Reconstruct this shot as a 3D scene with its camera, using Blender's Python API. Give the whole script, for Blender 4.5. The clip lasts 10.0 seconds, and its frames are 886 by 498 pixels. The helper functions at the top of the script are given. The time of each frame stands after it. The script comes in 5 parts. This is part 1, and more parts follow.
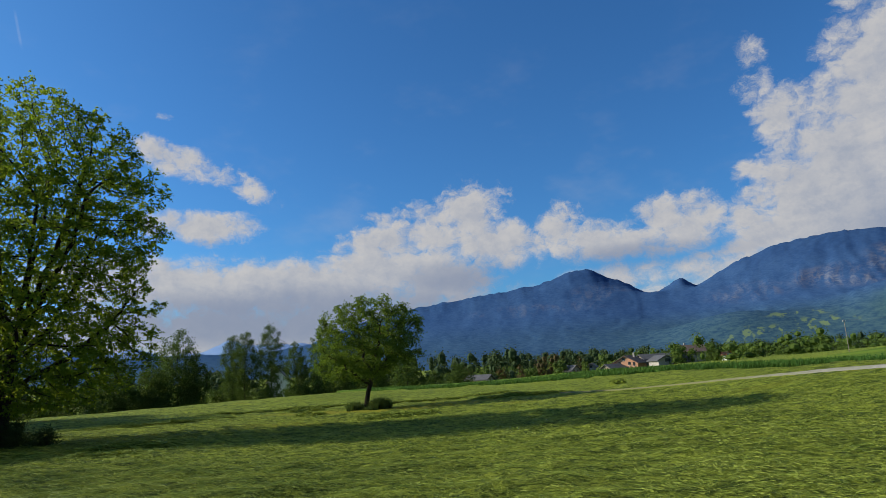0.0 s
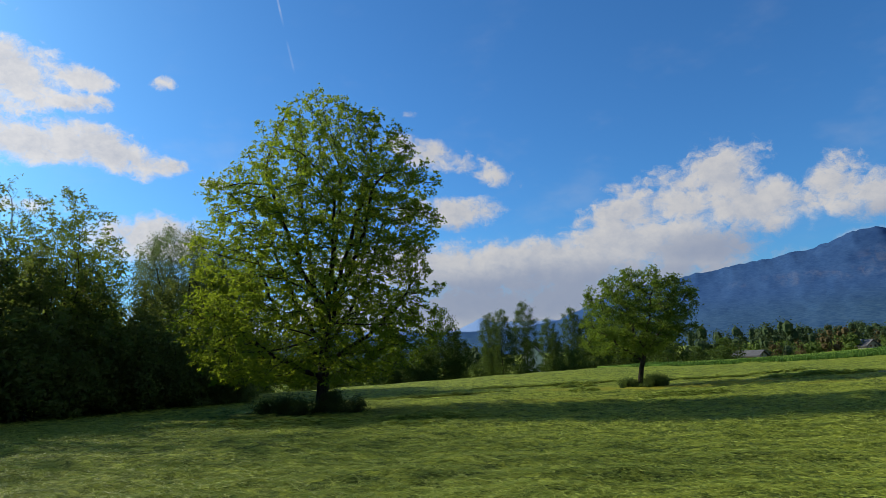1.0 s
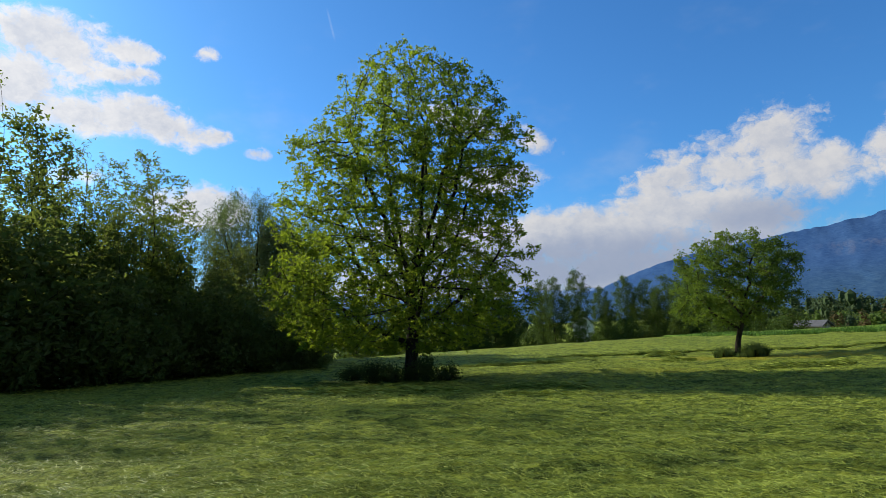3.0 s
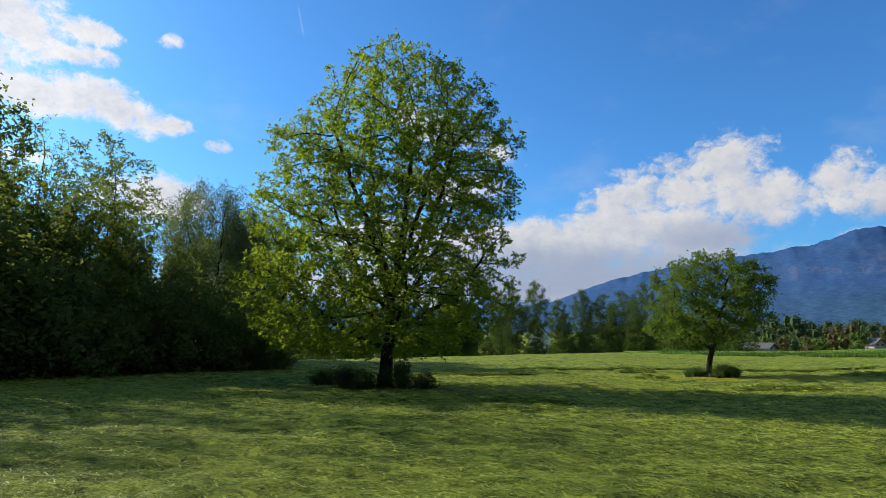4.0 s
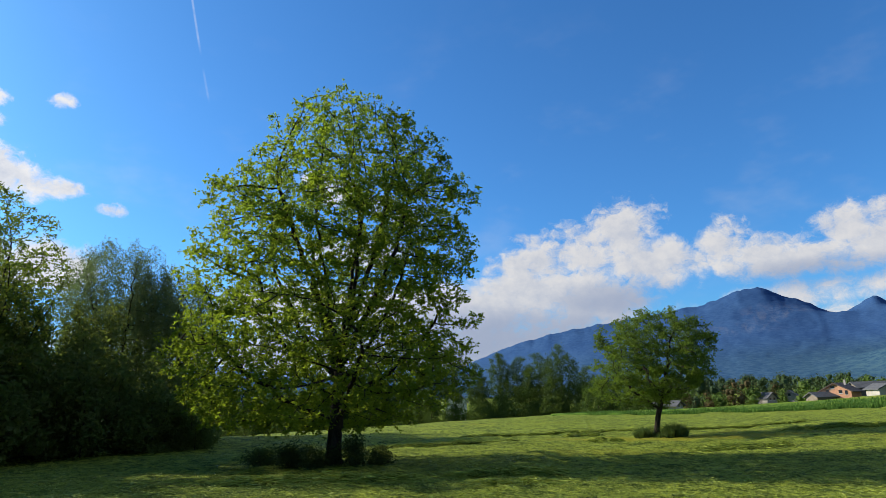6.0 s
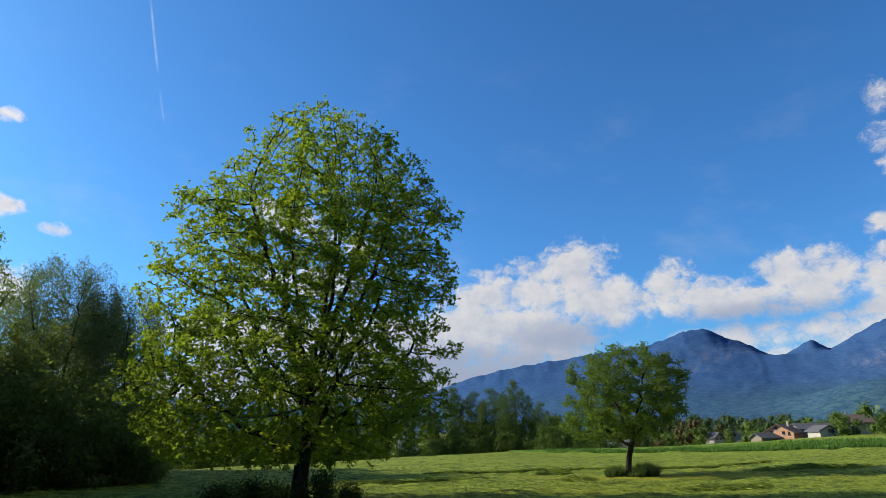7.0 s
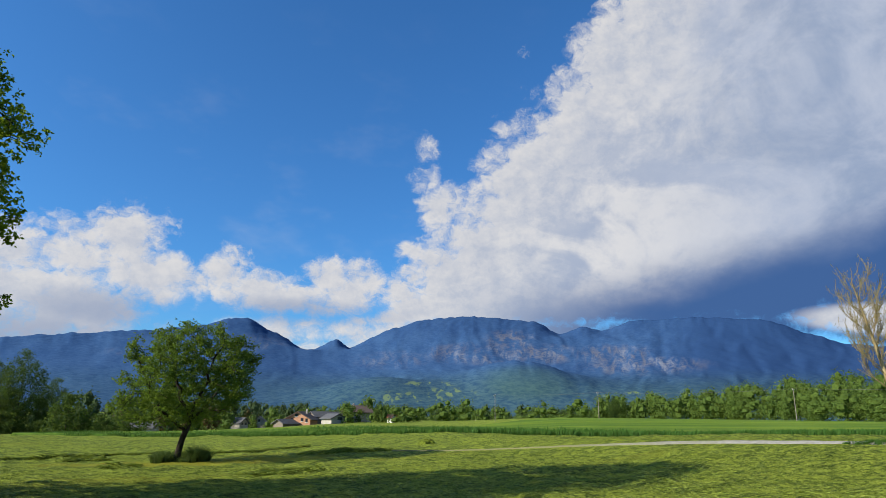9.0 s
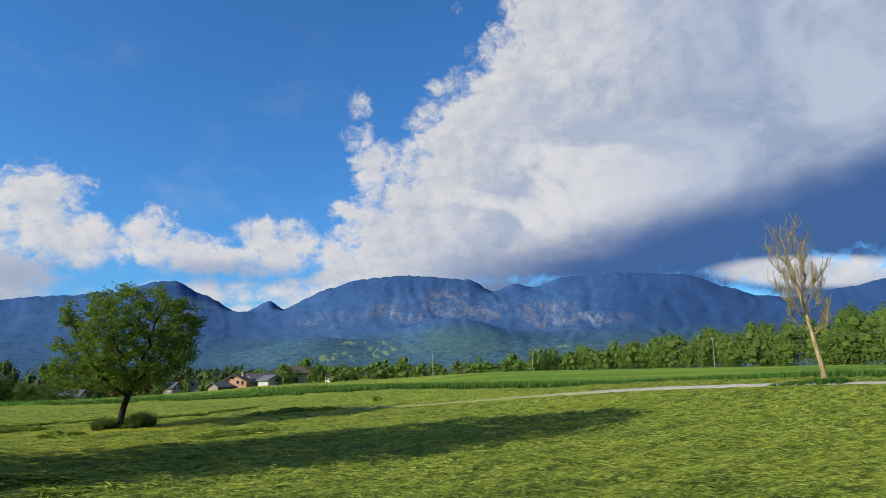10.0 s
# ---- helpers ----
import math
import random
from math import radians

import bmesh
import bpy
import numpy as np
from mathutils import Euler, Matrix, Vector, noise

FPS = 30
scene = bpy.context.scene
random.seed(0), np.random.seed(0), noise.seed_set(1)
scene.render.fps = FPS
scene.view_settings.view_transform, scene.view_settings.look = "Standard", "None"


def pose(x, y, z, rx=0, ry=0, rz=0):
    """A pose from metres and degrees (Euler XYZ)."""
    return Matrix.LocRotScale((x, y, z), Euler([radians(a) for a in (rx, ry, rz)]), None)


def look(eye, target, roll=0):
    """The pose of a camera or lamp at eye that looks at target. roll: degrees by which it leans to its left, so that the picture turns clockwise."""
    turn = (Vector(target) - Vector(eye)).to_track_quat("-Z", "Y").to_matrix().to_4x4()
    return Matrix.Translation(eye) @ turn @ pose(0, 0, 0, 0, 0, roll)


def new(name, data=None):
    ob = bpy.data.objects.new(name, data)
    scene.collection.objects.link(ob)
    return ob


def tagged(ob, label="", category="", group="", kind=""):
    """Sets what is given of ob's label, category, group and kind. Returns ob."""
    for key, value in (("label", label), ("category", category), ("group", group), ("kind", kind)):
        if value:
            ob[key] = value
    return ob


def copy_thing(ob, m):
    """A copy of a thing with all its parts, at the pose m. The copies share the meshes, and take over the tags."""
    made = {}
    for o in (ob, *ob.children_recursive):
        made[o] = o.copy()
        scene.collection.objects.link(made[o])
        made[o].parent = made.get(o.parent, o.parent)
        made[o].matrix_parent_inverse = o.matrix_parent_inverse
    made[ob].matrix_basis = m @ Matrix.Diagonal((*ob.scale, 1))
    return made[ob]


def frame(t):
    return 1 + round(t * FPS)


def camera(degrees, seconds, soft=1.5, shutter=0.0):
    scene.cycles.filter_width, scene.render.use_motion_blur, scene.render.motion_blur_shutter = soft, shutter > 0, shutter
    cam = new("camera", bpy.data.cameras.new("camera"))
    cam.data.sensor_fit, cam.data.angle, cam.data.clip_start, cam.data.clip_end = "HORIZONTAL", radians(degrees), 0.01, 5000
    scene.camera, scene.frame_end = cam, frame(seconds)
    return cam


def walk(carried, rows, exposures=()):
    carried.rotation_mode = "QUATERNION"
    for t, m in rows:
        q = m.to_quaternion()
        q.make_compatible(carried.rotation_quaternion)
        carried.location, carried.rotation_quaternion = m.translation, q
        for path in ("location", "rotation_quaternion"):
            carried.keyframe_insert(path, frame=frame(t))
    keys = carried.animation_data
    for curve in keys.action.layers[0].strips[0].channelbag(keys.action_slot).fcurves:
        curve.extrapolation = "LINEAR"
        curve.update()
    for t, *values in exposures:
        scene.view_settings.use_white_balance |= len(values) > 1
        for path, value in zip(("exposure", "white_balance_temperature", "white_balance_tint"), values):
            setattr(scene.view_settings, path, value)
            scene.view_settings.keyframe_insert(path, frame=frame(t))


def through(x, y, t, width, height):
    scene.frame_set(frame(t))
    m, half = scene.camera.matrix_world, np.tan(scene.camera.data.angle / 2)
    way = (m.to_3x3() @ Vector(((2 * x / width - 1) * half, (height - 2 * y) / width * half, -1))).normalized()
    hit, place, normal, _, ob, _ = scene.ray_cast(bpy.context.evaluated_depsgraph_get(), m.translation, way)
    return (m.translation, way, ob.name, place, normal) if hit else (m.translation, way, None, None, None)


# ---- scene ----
cam = camera(70.2, 10.0, soft=0.5)
PATH = [
    (0, (0.000, 0.000, 1.513), (0.000, 9.825, 3.379), -3.10),
    (0.5, (-0.532, 0.230, 1.540), (-2.496, 9.871, 3.328), -1.19),
    (1, (-1.244, 0.419, 1.571), (-4.952, 9.550, 3.269), -3.04),
    (1.5, (-1.990, 0.641, 1.574), (-6.876, 9.196, 3.289), 0.48),
    (2, (-2.698, 0.793, 1.599), (-6.883, 9.728, 3.228), -0.91),
    (2.2, (-2.942, 0.826, 1.603), (-7.279, 9.679, 3.278), -2.52),
    (3.3, (-4.283, 1.007, 1.624), (-8.573, 9.968, 2.763), -2.17),
    (3.5, (-4.527, 1.040, 1.628), (-8.519, 10.126, 2.854), -2.17),
    (4, (-5.217, 1.335, 1.675), (-8.962, 10.514, 2.986), 0.20),
    (4.5, (-5.833, 1.789, 1.803), (-8.606, 11.222, 3.627), -1.31),
    (5, (-6.319, 1.835, 1.756), (-8.826, 11.265, 3.943), -0.36),
    (5.5, (-6.857, 1.941, 1.719), (-9.251, 11.424, 3.804), -1.65),
    (6.8, (-8.378, 2.817, 1.685), (-10.291, 12.231, 4.463), -0.82),
    (7, (-8.612, 2.952, 1.680), (-10.179, 12.426, 4.473), -0.85),
    (7.5, (-9.086, 3.153, 1.668), (-9.090, 12.773, 4.401), 0.42),
    (8, (-9.311, 3.563, 1.663), (-6.557, 12.838, 4.192), 0.35),
    (8.5, (-9.685, 4.178, 1.701), (-5.161, 12.656, 4.467), -0.91),
    (9, (-10.082, 4.484, 1.662), (-5.227, 12.839, 4.234), 0.91),
    (9.5, (-10.313, 4.630, 1.667), (-4.923, 12.803, 3.702), 1.04),
    (10, (-10.649, 4.935, 1.604), (-4.849, 12.846, 3.547), -0.97),
]
walk(cam, [(t, look(eye, target, roll)) for t, eye, target, roll in PATH],
     ((0, 0.30), (1.0, 0.42), (2.0, 0.56), (3.5, 0.68), (4.5, 0.77), (7.5, 0.70), (10.0, 0.70)))

# ---- light ----
SUN_AZ, SUN_EL = -83.0, 27.0
sa, se = radians(SUN_AZ), radians(SUN_EL)
TO_SUN = Vector((math.sin(sa) * math.cos(se), math.cos(sa) * math.cos(se), math.sin(se)))
sun_data = bpy.data.lights.new("sun", "SUN")
sun_data.energy, sun_data.angle, sun_data.color = 5.0, radians(0.53), (1.0, 0.92, 0.76)
sun = new("sun", sun_data)
sun.matrix_world = look(TO_SUN * 200, (0, 0, 0))


class Nodes:
    """Short calls for building a node tree."""

    def __init__(self, tree):
        self.tree = tree
        tree.nodes.clear()

    def put(self, socket, value):
        if isinstance(value, bpy.types.NodeSocket):
            self.tree.links.new(value, socket)
        else:
            socket.default_value = value

    def math(self, op, a, b=0.0, c=None, clamp=False):
        n = self.tree.nodes.new("ShaderNodeMath")
        n.operation, n.use_clamp = op, clamp
        self.put(n.inputs[0], a)
        self.put(n.inputs[1], b)
        if c is not None:
            self.put(n.inputs[2], c)
        return n.outputs[0]

    def mix(self, f, a, b, blend="MIX"):
        n = self.tree.nodes.new("ShaderNodeMix")
        n.data_type, n.blend_type = "RGBA", blend
        self.put(n.inputs[0], f)
        self.put(n.inputs[6], a if isinstance(a, bpy.types.NodeSocket) else (*a, 1))
        self.put(n.inputs[7], b if isinstance(b, bpy.types.NodeSocket) else (*b, 1))
        return n.outputs[2]

    def ramp(self, x, lo, hi, smooth=True, a=0.0, b=1.0):
        n = self.tree.nodes.new("ShaderNodeMapRange")
        n.interpolation_type = "SMOOTHSTEP" if smooth else "LINEAR"
        self.put(n.inputs[0], x)
        for i, v in enumerate((lo, hi, a, b)):
            n.inputs[i + 1].default_value = v
        return n.outputs[0]

    def noise(self, vec, scale, detail=4.0, rough=0.55, dist=0.0, color=False):
        n = self.tree.nodes.new("ShaderNodeTexNoise")
        self.put(n.inputs["Vector"], vec)
        n.inputs["Scale"].default_value, n.inputs["Detail"].default_value = scale, detail
        n.inputs["Roughness"].default_value, n.inputs["Distortion"].default_value = rough, dist
        return n.outputs["Color" if color else "Fac"]

    def vec(self, x, y, z):
        n = self.tree.nodes.new("ShaderNodeCombineXYZ")
        for i, v in enumerate((x, y, z)):
            self.put(n.inputs[i], v)
        return n.outputs[0]

    def split(self, v):
        n = self.tree.nodes.new("ShaderNodeSeparateXYZ")
        self.put(n.inputs[0], v)
        return n.outputs

    def scaled(self, v, s):
        n = self.tree.nodes.new("ShaderNodeVectorMath")
        n.operation = "MULTIPLY"
        self.put(n.inputs[0], v)
        n.inputs[1].default_value = s
        return n.outputs[0]


def build_sky():
    world = bpy.data.worlds.new("sky")
    scene.world = world
    world.use_nodes = True
    n = Nodes(world.node_tree)
    sky = n.tree.nodes.new("ShaderNodeTexSky")
    sky.sky_type, sky.sun_disc = "NISHITA", False
    sky.sun_elevation, sky.sun_rotation = radians(SUN_EL), radians(SUN_AZ % 360)
    sky.air_density, sky.dust_density, sky.ozone_density = 1.0, 0.9, 2.5
    blue = n.mix(1.0, sky.outputs[0], SKY_TINT, "MULTIPLY")
    way = n.tree.nodes.new("ShaderNodeTexCoord").outputs["Generated"]
    x, y, z = n.split(way)[:3]
    az = n.math("MULTIPLY", n.math("ARCTAN2", x, y), 180 / math.pi)
    el = n.math("MULTIPLY", n.math("ARCSINE", z), 180 / math.pi)
    el_wide = n.math("MULTIPLY", el, 1.25)
    flat = n.vec(az, el_wide, 0.0)

    def rounded(vec, scale, soft):
        """Rounded heads, 0 between them and 1 on top."""
        v = n.tree.nodes.new("ShaderNodeTexVoronoi")
        v.feature = "SMOOTH_F1"
        v.inputs["Scale"].default_value, v.inputs["Smoothness"].default_value = scale, soft
        n.put(v.inputs["Vector"], vec)
        return n.math("SUBTRACT", 1.0, n.math("POWER", v.outputs["Distance"], 2.0))

    def shifted(da, de):
        return n.vec(n.math("ADD", az, da), n.math("ADD", el_wide, de), 0.0)

    def billows(vec):
        """Heaped heads of three sizes on a ragged ground swell."""
        warp = n.tree.nodes.new("ShaderNodeVectorMath")
        warp.operation = "MULTIPLY_ADD"
        n.put(warp.inputs[0], n.noise(vec, 0.55, 4, 0.6, 0.0, True))
        warp.inputs[1].default_value, warp.inputs[2].default_value = (1.9, 1.9, 0), (-0.95, -0.95, 0)
        bent = n.tree.nodes.new("ShaderNodeVectorMath")
        n.put(bent.inputs[0], vec), n.put(bent.inputs[1], warp.outputs[0])
        bent = bent.outputs[0]
        swell = n.math("MULTIPLY", n.math("SUBTRACT", n.noise(bent, 0.16, 5, 0.6), 0.5), 2.6)
        heads = n.math("MULTIPLY", n.math("SUBTRACT", rounded(bent, 0.42, 0.35), 0.72), 1.1)
        knobs = n.math("MULTIPLY", n.math("SUBTRACT", rounded(bent, 1.05, 0.3), 0.72), 0.40)
        wisps = n.math("MULTIPLY", n.math("SUBTRACT", n.noise(bent, 1.1, 7, 0.72), 0.5), 2.2)
        return n.math("ADD", n.math("ADD", swell, wisps), n.math("ADD", heads, knobs))

    puff = billows(flat)
    fine = n.noise(flat, 0.9, 6, 0.62)

    def blob(a, e, ra, re, gain=1.0, tilt=0.0):
        da, de = n.math("SUBTRACT", az, a), n.math("SUBTRACT", el, e)
        if tilt:
            c, s = math.cos(radians(tilt)), math.sin(radians(tilt))
            da, de = (n.math("ADD", n.math("MULTIPLY", da, c), n.math("MULTIPLY", de, s)),
                      n.math("SUBTRACT", n.math("MULTIPLY", de, c), n.math("MULTIPLY", da, s)))
        q = n.math("ADD", n.math("POWER", n.math("ABSOLUTE", n.math("DIVIDE", da, ra)), 2.0),
                   n.math("POWER", n.math("ABSOLUTE", n.math("DIVIDE", de, re)), 2.0))
        return n.math("SUBTRACT", gain, q)

    def union(items):
        out = items[0]
        for i in items[1:]:
            m = n.tree.nodes.new("ShaderNodeMath")
            m.operation = "SMOOTH_MAX"
            n.put(m.inputs[0], out), n.put(m.inputs[1], i), n.put(m.inputs[2], 0.25)
            out = m.outputs[0]
        return n.math("MAXIMUM", out, -3.0)

    # the long bank that comes down from high in the east to the summits
    rise = n.math("SUBTRACT", el, 12.5)
    edge = n.math("ADD", n.math("MULTIPLY_ADD", rise, 0.68, 26.6), n.math("MULTIPLY", n.math("MULTIPLY", rise, rise), 0.009))
    bank = n.math("MINIMUM", n.math("MULTIPLY", n.math("SUBTRACT", az, edge), 0.30), 3.0)
    base = n.math("ADD", n.math("MULTIPLY", n.ramp(az, 57, 63), 0.7), 8.0)
    bank = n.math("MINIMUM", bank, n.math("MULTIPLY", n.math("SUBTRACT", el, base), 1.1))
    mass = union([bank,
                  blob(3.0, 13.6, 3.2, 3.0, 0.9), blob(-0.6, 12.4, 5.4, 2.8, 0.8), blob(4.8, 10.8, 3.6, 2.6, 1.1), blob(-5.4, 13.6, 1.9, 0.9, 0.5, -15), blob(-4.5, 11.2, 5.0, 1.9, 0.9), blob(8.0, 10.6, 2.6, 1.4, 0.8),
                  blob(10.7, 12.1, 2.4, 2.0, 0.9), blob(14.4, 10.8, 3.4, 1.7, 1.0), blob(19.6, 11.7, 2.2, 2.2, 0.9), blob(22.8, 11.6, 2.6, 2.2, 0.9),
                  blob(18.0, 10.2, 8.0, 1.5, 1.0), blob(16.6, 7.2, 3.2, 1.2, 0.7), blob(23.0, 8.2, 2.0, 0.7, 0.3), blob(27.0, 11.6, 2.2, 2.0, 1.0),
                  blob(-12, 7.2, 14, 2.5, 1.3), blob(-24, 8.0, 9, 2.2, 1.2), blob(-4, 8.2, 9, 3.0, 1.2), blob(-8, 4.0, 34, 2.4, 1.2), blob(42, 7.2, 24, 1.3, 0.9),
                  blob(-23.5, 18.6, 4.0, 1.4, 0.75, -14), blob(-18.3, 16.9, 3.8, 1.2, 0.75, -26), blob(-21.6, 13.0, 4.8, 1.5, 0.95), blob(-17.8, 13.0, 2.4, 1.0, 0.6), blob(-24.3, 22.0, 1.4, 0.5, 0.05),
                  blob(28.6, 23.8, 1.5, 2.6, 0.30, 12), blob(28.2, 21.2, 2.0, 1.5, 0.40), blob(30.0, 18.6, 3.0, 2.0, 0.75, 25), blob(26.9, 14.8, 1.5, 1.0, 0.5), blob(38.2, 31.6, 1.0, 1.6, 0.0, 30),
                  blob(-47.0, 11.0, 4.6, 1.9, 1.0), blob(-42.3, 15.7, 1.7, 0.7, 0.35), blob(-46.8, 23.7, 1.4, 0.8, 0.45),
                  blob(-58.6, 22.8, 4.0, 2.3, 1.2), blob(-53.6, 23.2, 3.2, 1.0, 0.6), blob(-61.5, 20.0, 5.0, 2.6, 1.2), blob(-53.2, 21.3, 2.6, 0.8, 0.6), blob(-56.0, 18.0, 5.0, 1.7, 1.1), blob(-50.6, 17.9, 4.0, 1.7, 1.0, -14), blob(-46.6, 17.0, 2.6, 0.8, 0.7),
                  blob(-56.5, 13.2, 5, 0.8, 0.2), blob(-59, 27.4, 2.2, 0.6, 0.0), blob(-72, 21, 7, 5),
                  blob(65.0, 7.8, 5.4, 1.1, 1.2, -6), blob(70, 6.4, 6.0, 0.9, 1.1), blob(88, 14, 26, 7, 1.4)])
    body = n.math("ADD", n.math("ADD", mass, 0.16), puff)
    crisp = n.ramp(body, -0.30, 0.95)
    soft = n.ramp(body, -0.75, 1.0)
    # cumulus is crisp above and melts away below, in the low haze
    cover = n.mix(n.math("MULTIPLY", n.ramp(el, 12, 7), 0.8), n.vec(crisp, crisp, crisp), n.vec(soft, soft, soft))
    cover = n.split(cover)[0]
    veil = n.math("MULTIPLY", n.ramp(n.noise(n.vec(n.math("MULTIPLY", az, 0.5), el, 3.0), 0.2, 4, 0.6), 0.52, 0.8), 0.14)
    cover = n.math("MAXIMUM", cover, n.math("MULTIPLY", veil, n.ramp(el, 40, 10)))
    # the sun stands in the west: heads are bright on that side and grey behind
    facing = n.math("SUBTRACT", puff, billows(shifted(-1.0, 0.75)))
    lit = n.ramp(n.math("ADD", n.math("MULTIPLY", facing, 0.30), n.math("MULTIPLY", n.math("SUBTRACT", fine, 0.5), 0.5)), -0.50, 0.42)
    rim = n.math("MULTIPLY", n.ramp(body, 1.6, 0.3), 0.25)
    lit = n.math("ADD", n.math("MULTIPLY", lit, 0.75), rim, clamp=True)
    white = n.mix(lit, (3.7, 4.1, 5.0), (6.5, 6.3, 6.1))
    # the great bank is smooth and grows greyer eastwards
    inner = n.math("MULTIPLY", n.ramp(n.math("SUBTRACT", az, edge), 3.0, 16.0), n.ramp(el, 9.5, 12.5))
    calm = n.mix(n.ramp(n.math("ADD", n.noise(flat, 0.13, 5, 0.58, 0.6), n.math("MULTIPLY", facing, 0.05)), 0.36, 0.62), (3.2, 3.7, 4.8), (6.1, 6.05, 6.1))
    calm = n.mix(n.ramp(az, 44, 66), calm, n.mix(n.ramp(n.noise(flat, 0.12, 5, 0.6, 0.5), 0.35, 0.65), (2.1, 2.8, 4.2), (3.9, 4.4, 5.5)))
    white = n.mix(n.math("MULTIPLY", inner, 0.85), white, calm)
    white = n.mix(n.ramp(az, -34, -58), white, n.mix(lit, (4.6, 5.0, 5.9), (8.4, 8.2, 8.0)))
    # thick undersides
    wob = n.math("MULTIPLY", n.math("SUBTRACT", n.noise(n.vec(n.math("MULTIPLY", az, 0.6), el, 7.0), 0.22, 5, 0.55), 0.5), 3.4)
    line = n.math("MAXIMUM", n.math("MULTIPLY_ADD", n.math("SUBTRACT", az, 54.7), 0.21, 11.2), 9.0)
    deep = n.ramp(n.math("SUBTRACT", n.math("ADD", el, wob), line), 4.4, -1.2)
    deep = n.math("MULTIPLY", deep, n.ramp(az, 29, 40))
    low = union([blob(17.5, 8.7, 9, 1.3, 0.8), blob(-12, 5.0, 22, 2.6, 1.1), blob(2.5, 7.8, 7, 1.8, 0.8), blob(-21, 11.4, 5, 0.8, 0.3)])
    low = n.ramp(n.math("ADD", low, n.math("MULTIPLY", wob, 0.35)), -0.7, 1.1)
    grey = n.mix(n.ramp(az, 31, 50), (2.5, 3.1, 4.4), (0.43, 0.98, 2.5))
    sliver = n.math("MULTIPLY", n.ramp(blob(67, 7.4, 8.5, 1.5, 1.0, -5), 0.0, 0.7), n.ramp(n.math("SUBTRACT", el, line), -1.2, -2.4))
    cloud = n.mix(n.math("MULTIPLY", low, 0.85), white, (2.5, 3.0, 4.2))
    cloud = n.mix(n.math("MULTIPLY", deep, n.math("SUBTRACT", 1.0, sliver)), cloud, grey)
    colour = n.mix(n.math("MULTIPLY", cover, 0.97), blue, cloud)
    # one thin broken vapour trail
    across = n.math("ABSOLUTE", n.math("SUBTRACT", az, n.math("MULTIPLY_ADD", el, -0.26, -28.75)))
    trail = n.math("MULTIPLY", n.ramp(across, 0.16, 0.02), n.math("ADD", n.math("MULTIPLY", n.ramp(el, 28.9, 30.4), n.ramp(el, 36, 33)),
                                                                   n.math("MULTIPLY", n.math("MULTIPLY", n.ramp(el, 25.2, 26.2), n.ramp(el, 28.2, 27.2)), 0.5)))
    colour = n.mix(n.math("MULTIPLY", trail, n.math("MULTIPLY", fine, 0.34)), colour, (8.5, 8.5, 8.6))
    back = n.tree.nodes.new("ShaderNodeBackground")
    back.inputs[1].default_value = 0.075
    n.put(back.inputs[0], colour)
    out = n.tree.nodes.new("ShaderNodeOutputWorld")
    n.put(out.inputs[0], back.outputs[0])


SKY_TINT = (0.41, 0.94, 1.45)
build_sky()

# ---- materials ----


def material(name, build, rough=0.8):
    m = bpy.data.materials.new(name)
    m.use_nodes = True
    n = Nodes(m.node_tree)
    shader = n.tree.nodes.new("ShaderNodeBsdfPrincipled")
    shader.inputs["Roughness"].default_value = rough
    out = n.tree.nodes.new("ShaderNodeOutputMaterial")
    n.put(out.inputs[0], shader.outputs[0])
    build(n, shader, out)
    return m


def place(n):
    return n.tree.nodes.new("ShaderNodeTexCoord").outputs["Object"]


def bump(n, shader, height, strength, distance):
    b = n.tree.nodes.new("ShaderNodeBump")
    b.inputs["Strength"].default_value, b.inputs["Distance"].default_value = strength, distance
    n.put(b.inputs["Height"], height)
    n.put(shader.inputs["Normal"], b.outputs[0])


def leaf_material(name, dark, light, through, glow=0.4, patch=0.6):
    """Leaves: matt on top, with light coming through from behind."""
    def build(n, s, out):
        island = n.tree.nodes.new("ShaderNodeNewGeometry").outputs["Random Per Island"]
        where = n.noise(place(n), patch, 3)
        f = n.math("ADD", n.math("MULTIPLY", island, 0.55), n.math("MULTIPLY", where, 0.6), clamp=True)
        c = n.mix(f, dark, light)
        n.put(s.inputs["Base Color"], c)
        s.inputs["Specular IOR Level"].default_value = 0.12
        t = n.tree.nodes.new("ShaderNodeBsdfTranslucent")
        n.put(t.inputs[0], n.mix(f, [v * 0.7 for v in through], through))
        m = n.tree.nodes.new("ShaderNodeMixShader")
        m.inputs[0].default_value = glow
        n.put(m.inputs[1], s.outputs[0])
        n.put(m.inputs[2], t.outputs[0])
        n.put(out.inputs[0], m.outputs[0])
    return material(name, build, 0.7)


def bark_material(name, a, b, scale=9.0):
    def build(n, s, out):
        v = n.scaled(place(n), (1, 1, 0.25))
        f = n.noise(v, scale, 6, 0.65)
        c = n.mix(n.ramp(f, 0.35, 0.65), a, b)
        lichen = n.ramp(n.noise(place(n), 1.7, 4), 0.55, 0.75)
        c = n.mix(n.math("MULTIPLY", lichen, 0.3), c, (0.075, 0.080, 0.040))
        n.put(s.inputs["Base Color"], c)
        s.inputs["Specular IOR Level"].default_value = 0.1
        bump(n, s, f, 0.8, 0.03)
    return material(name, build, 0.9)


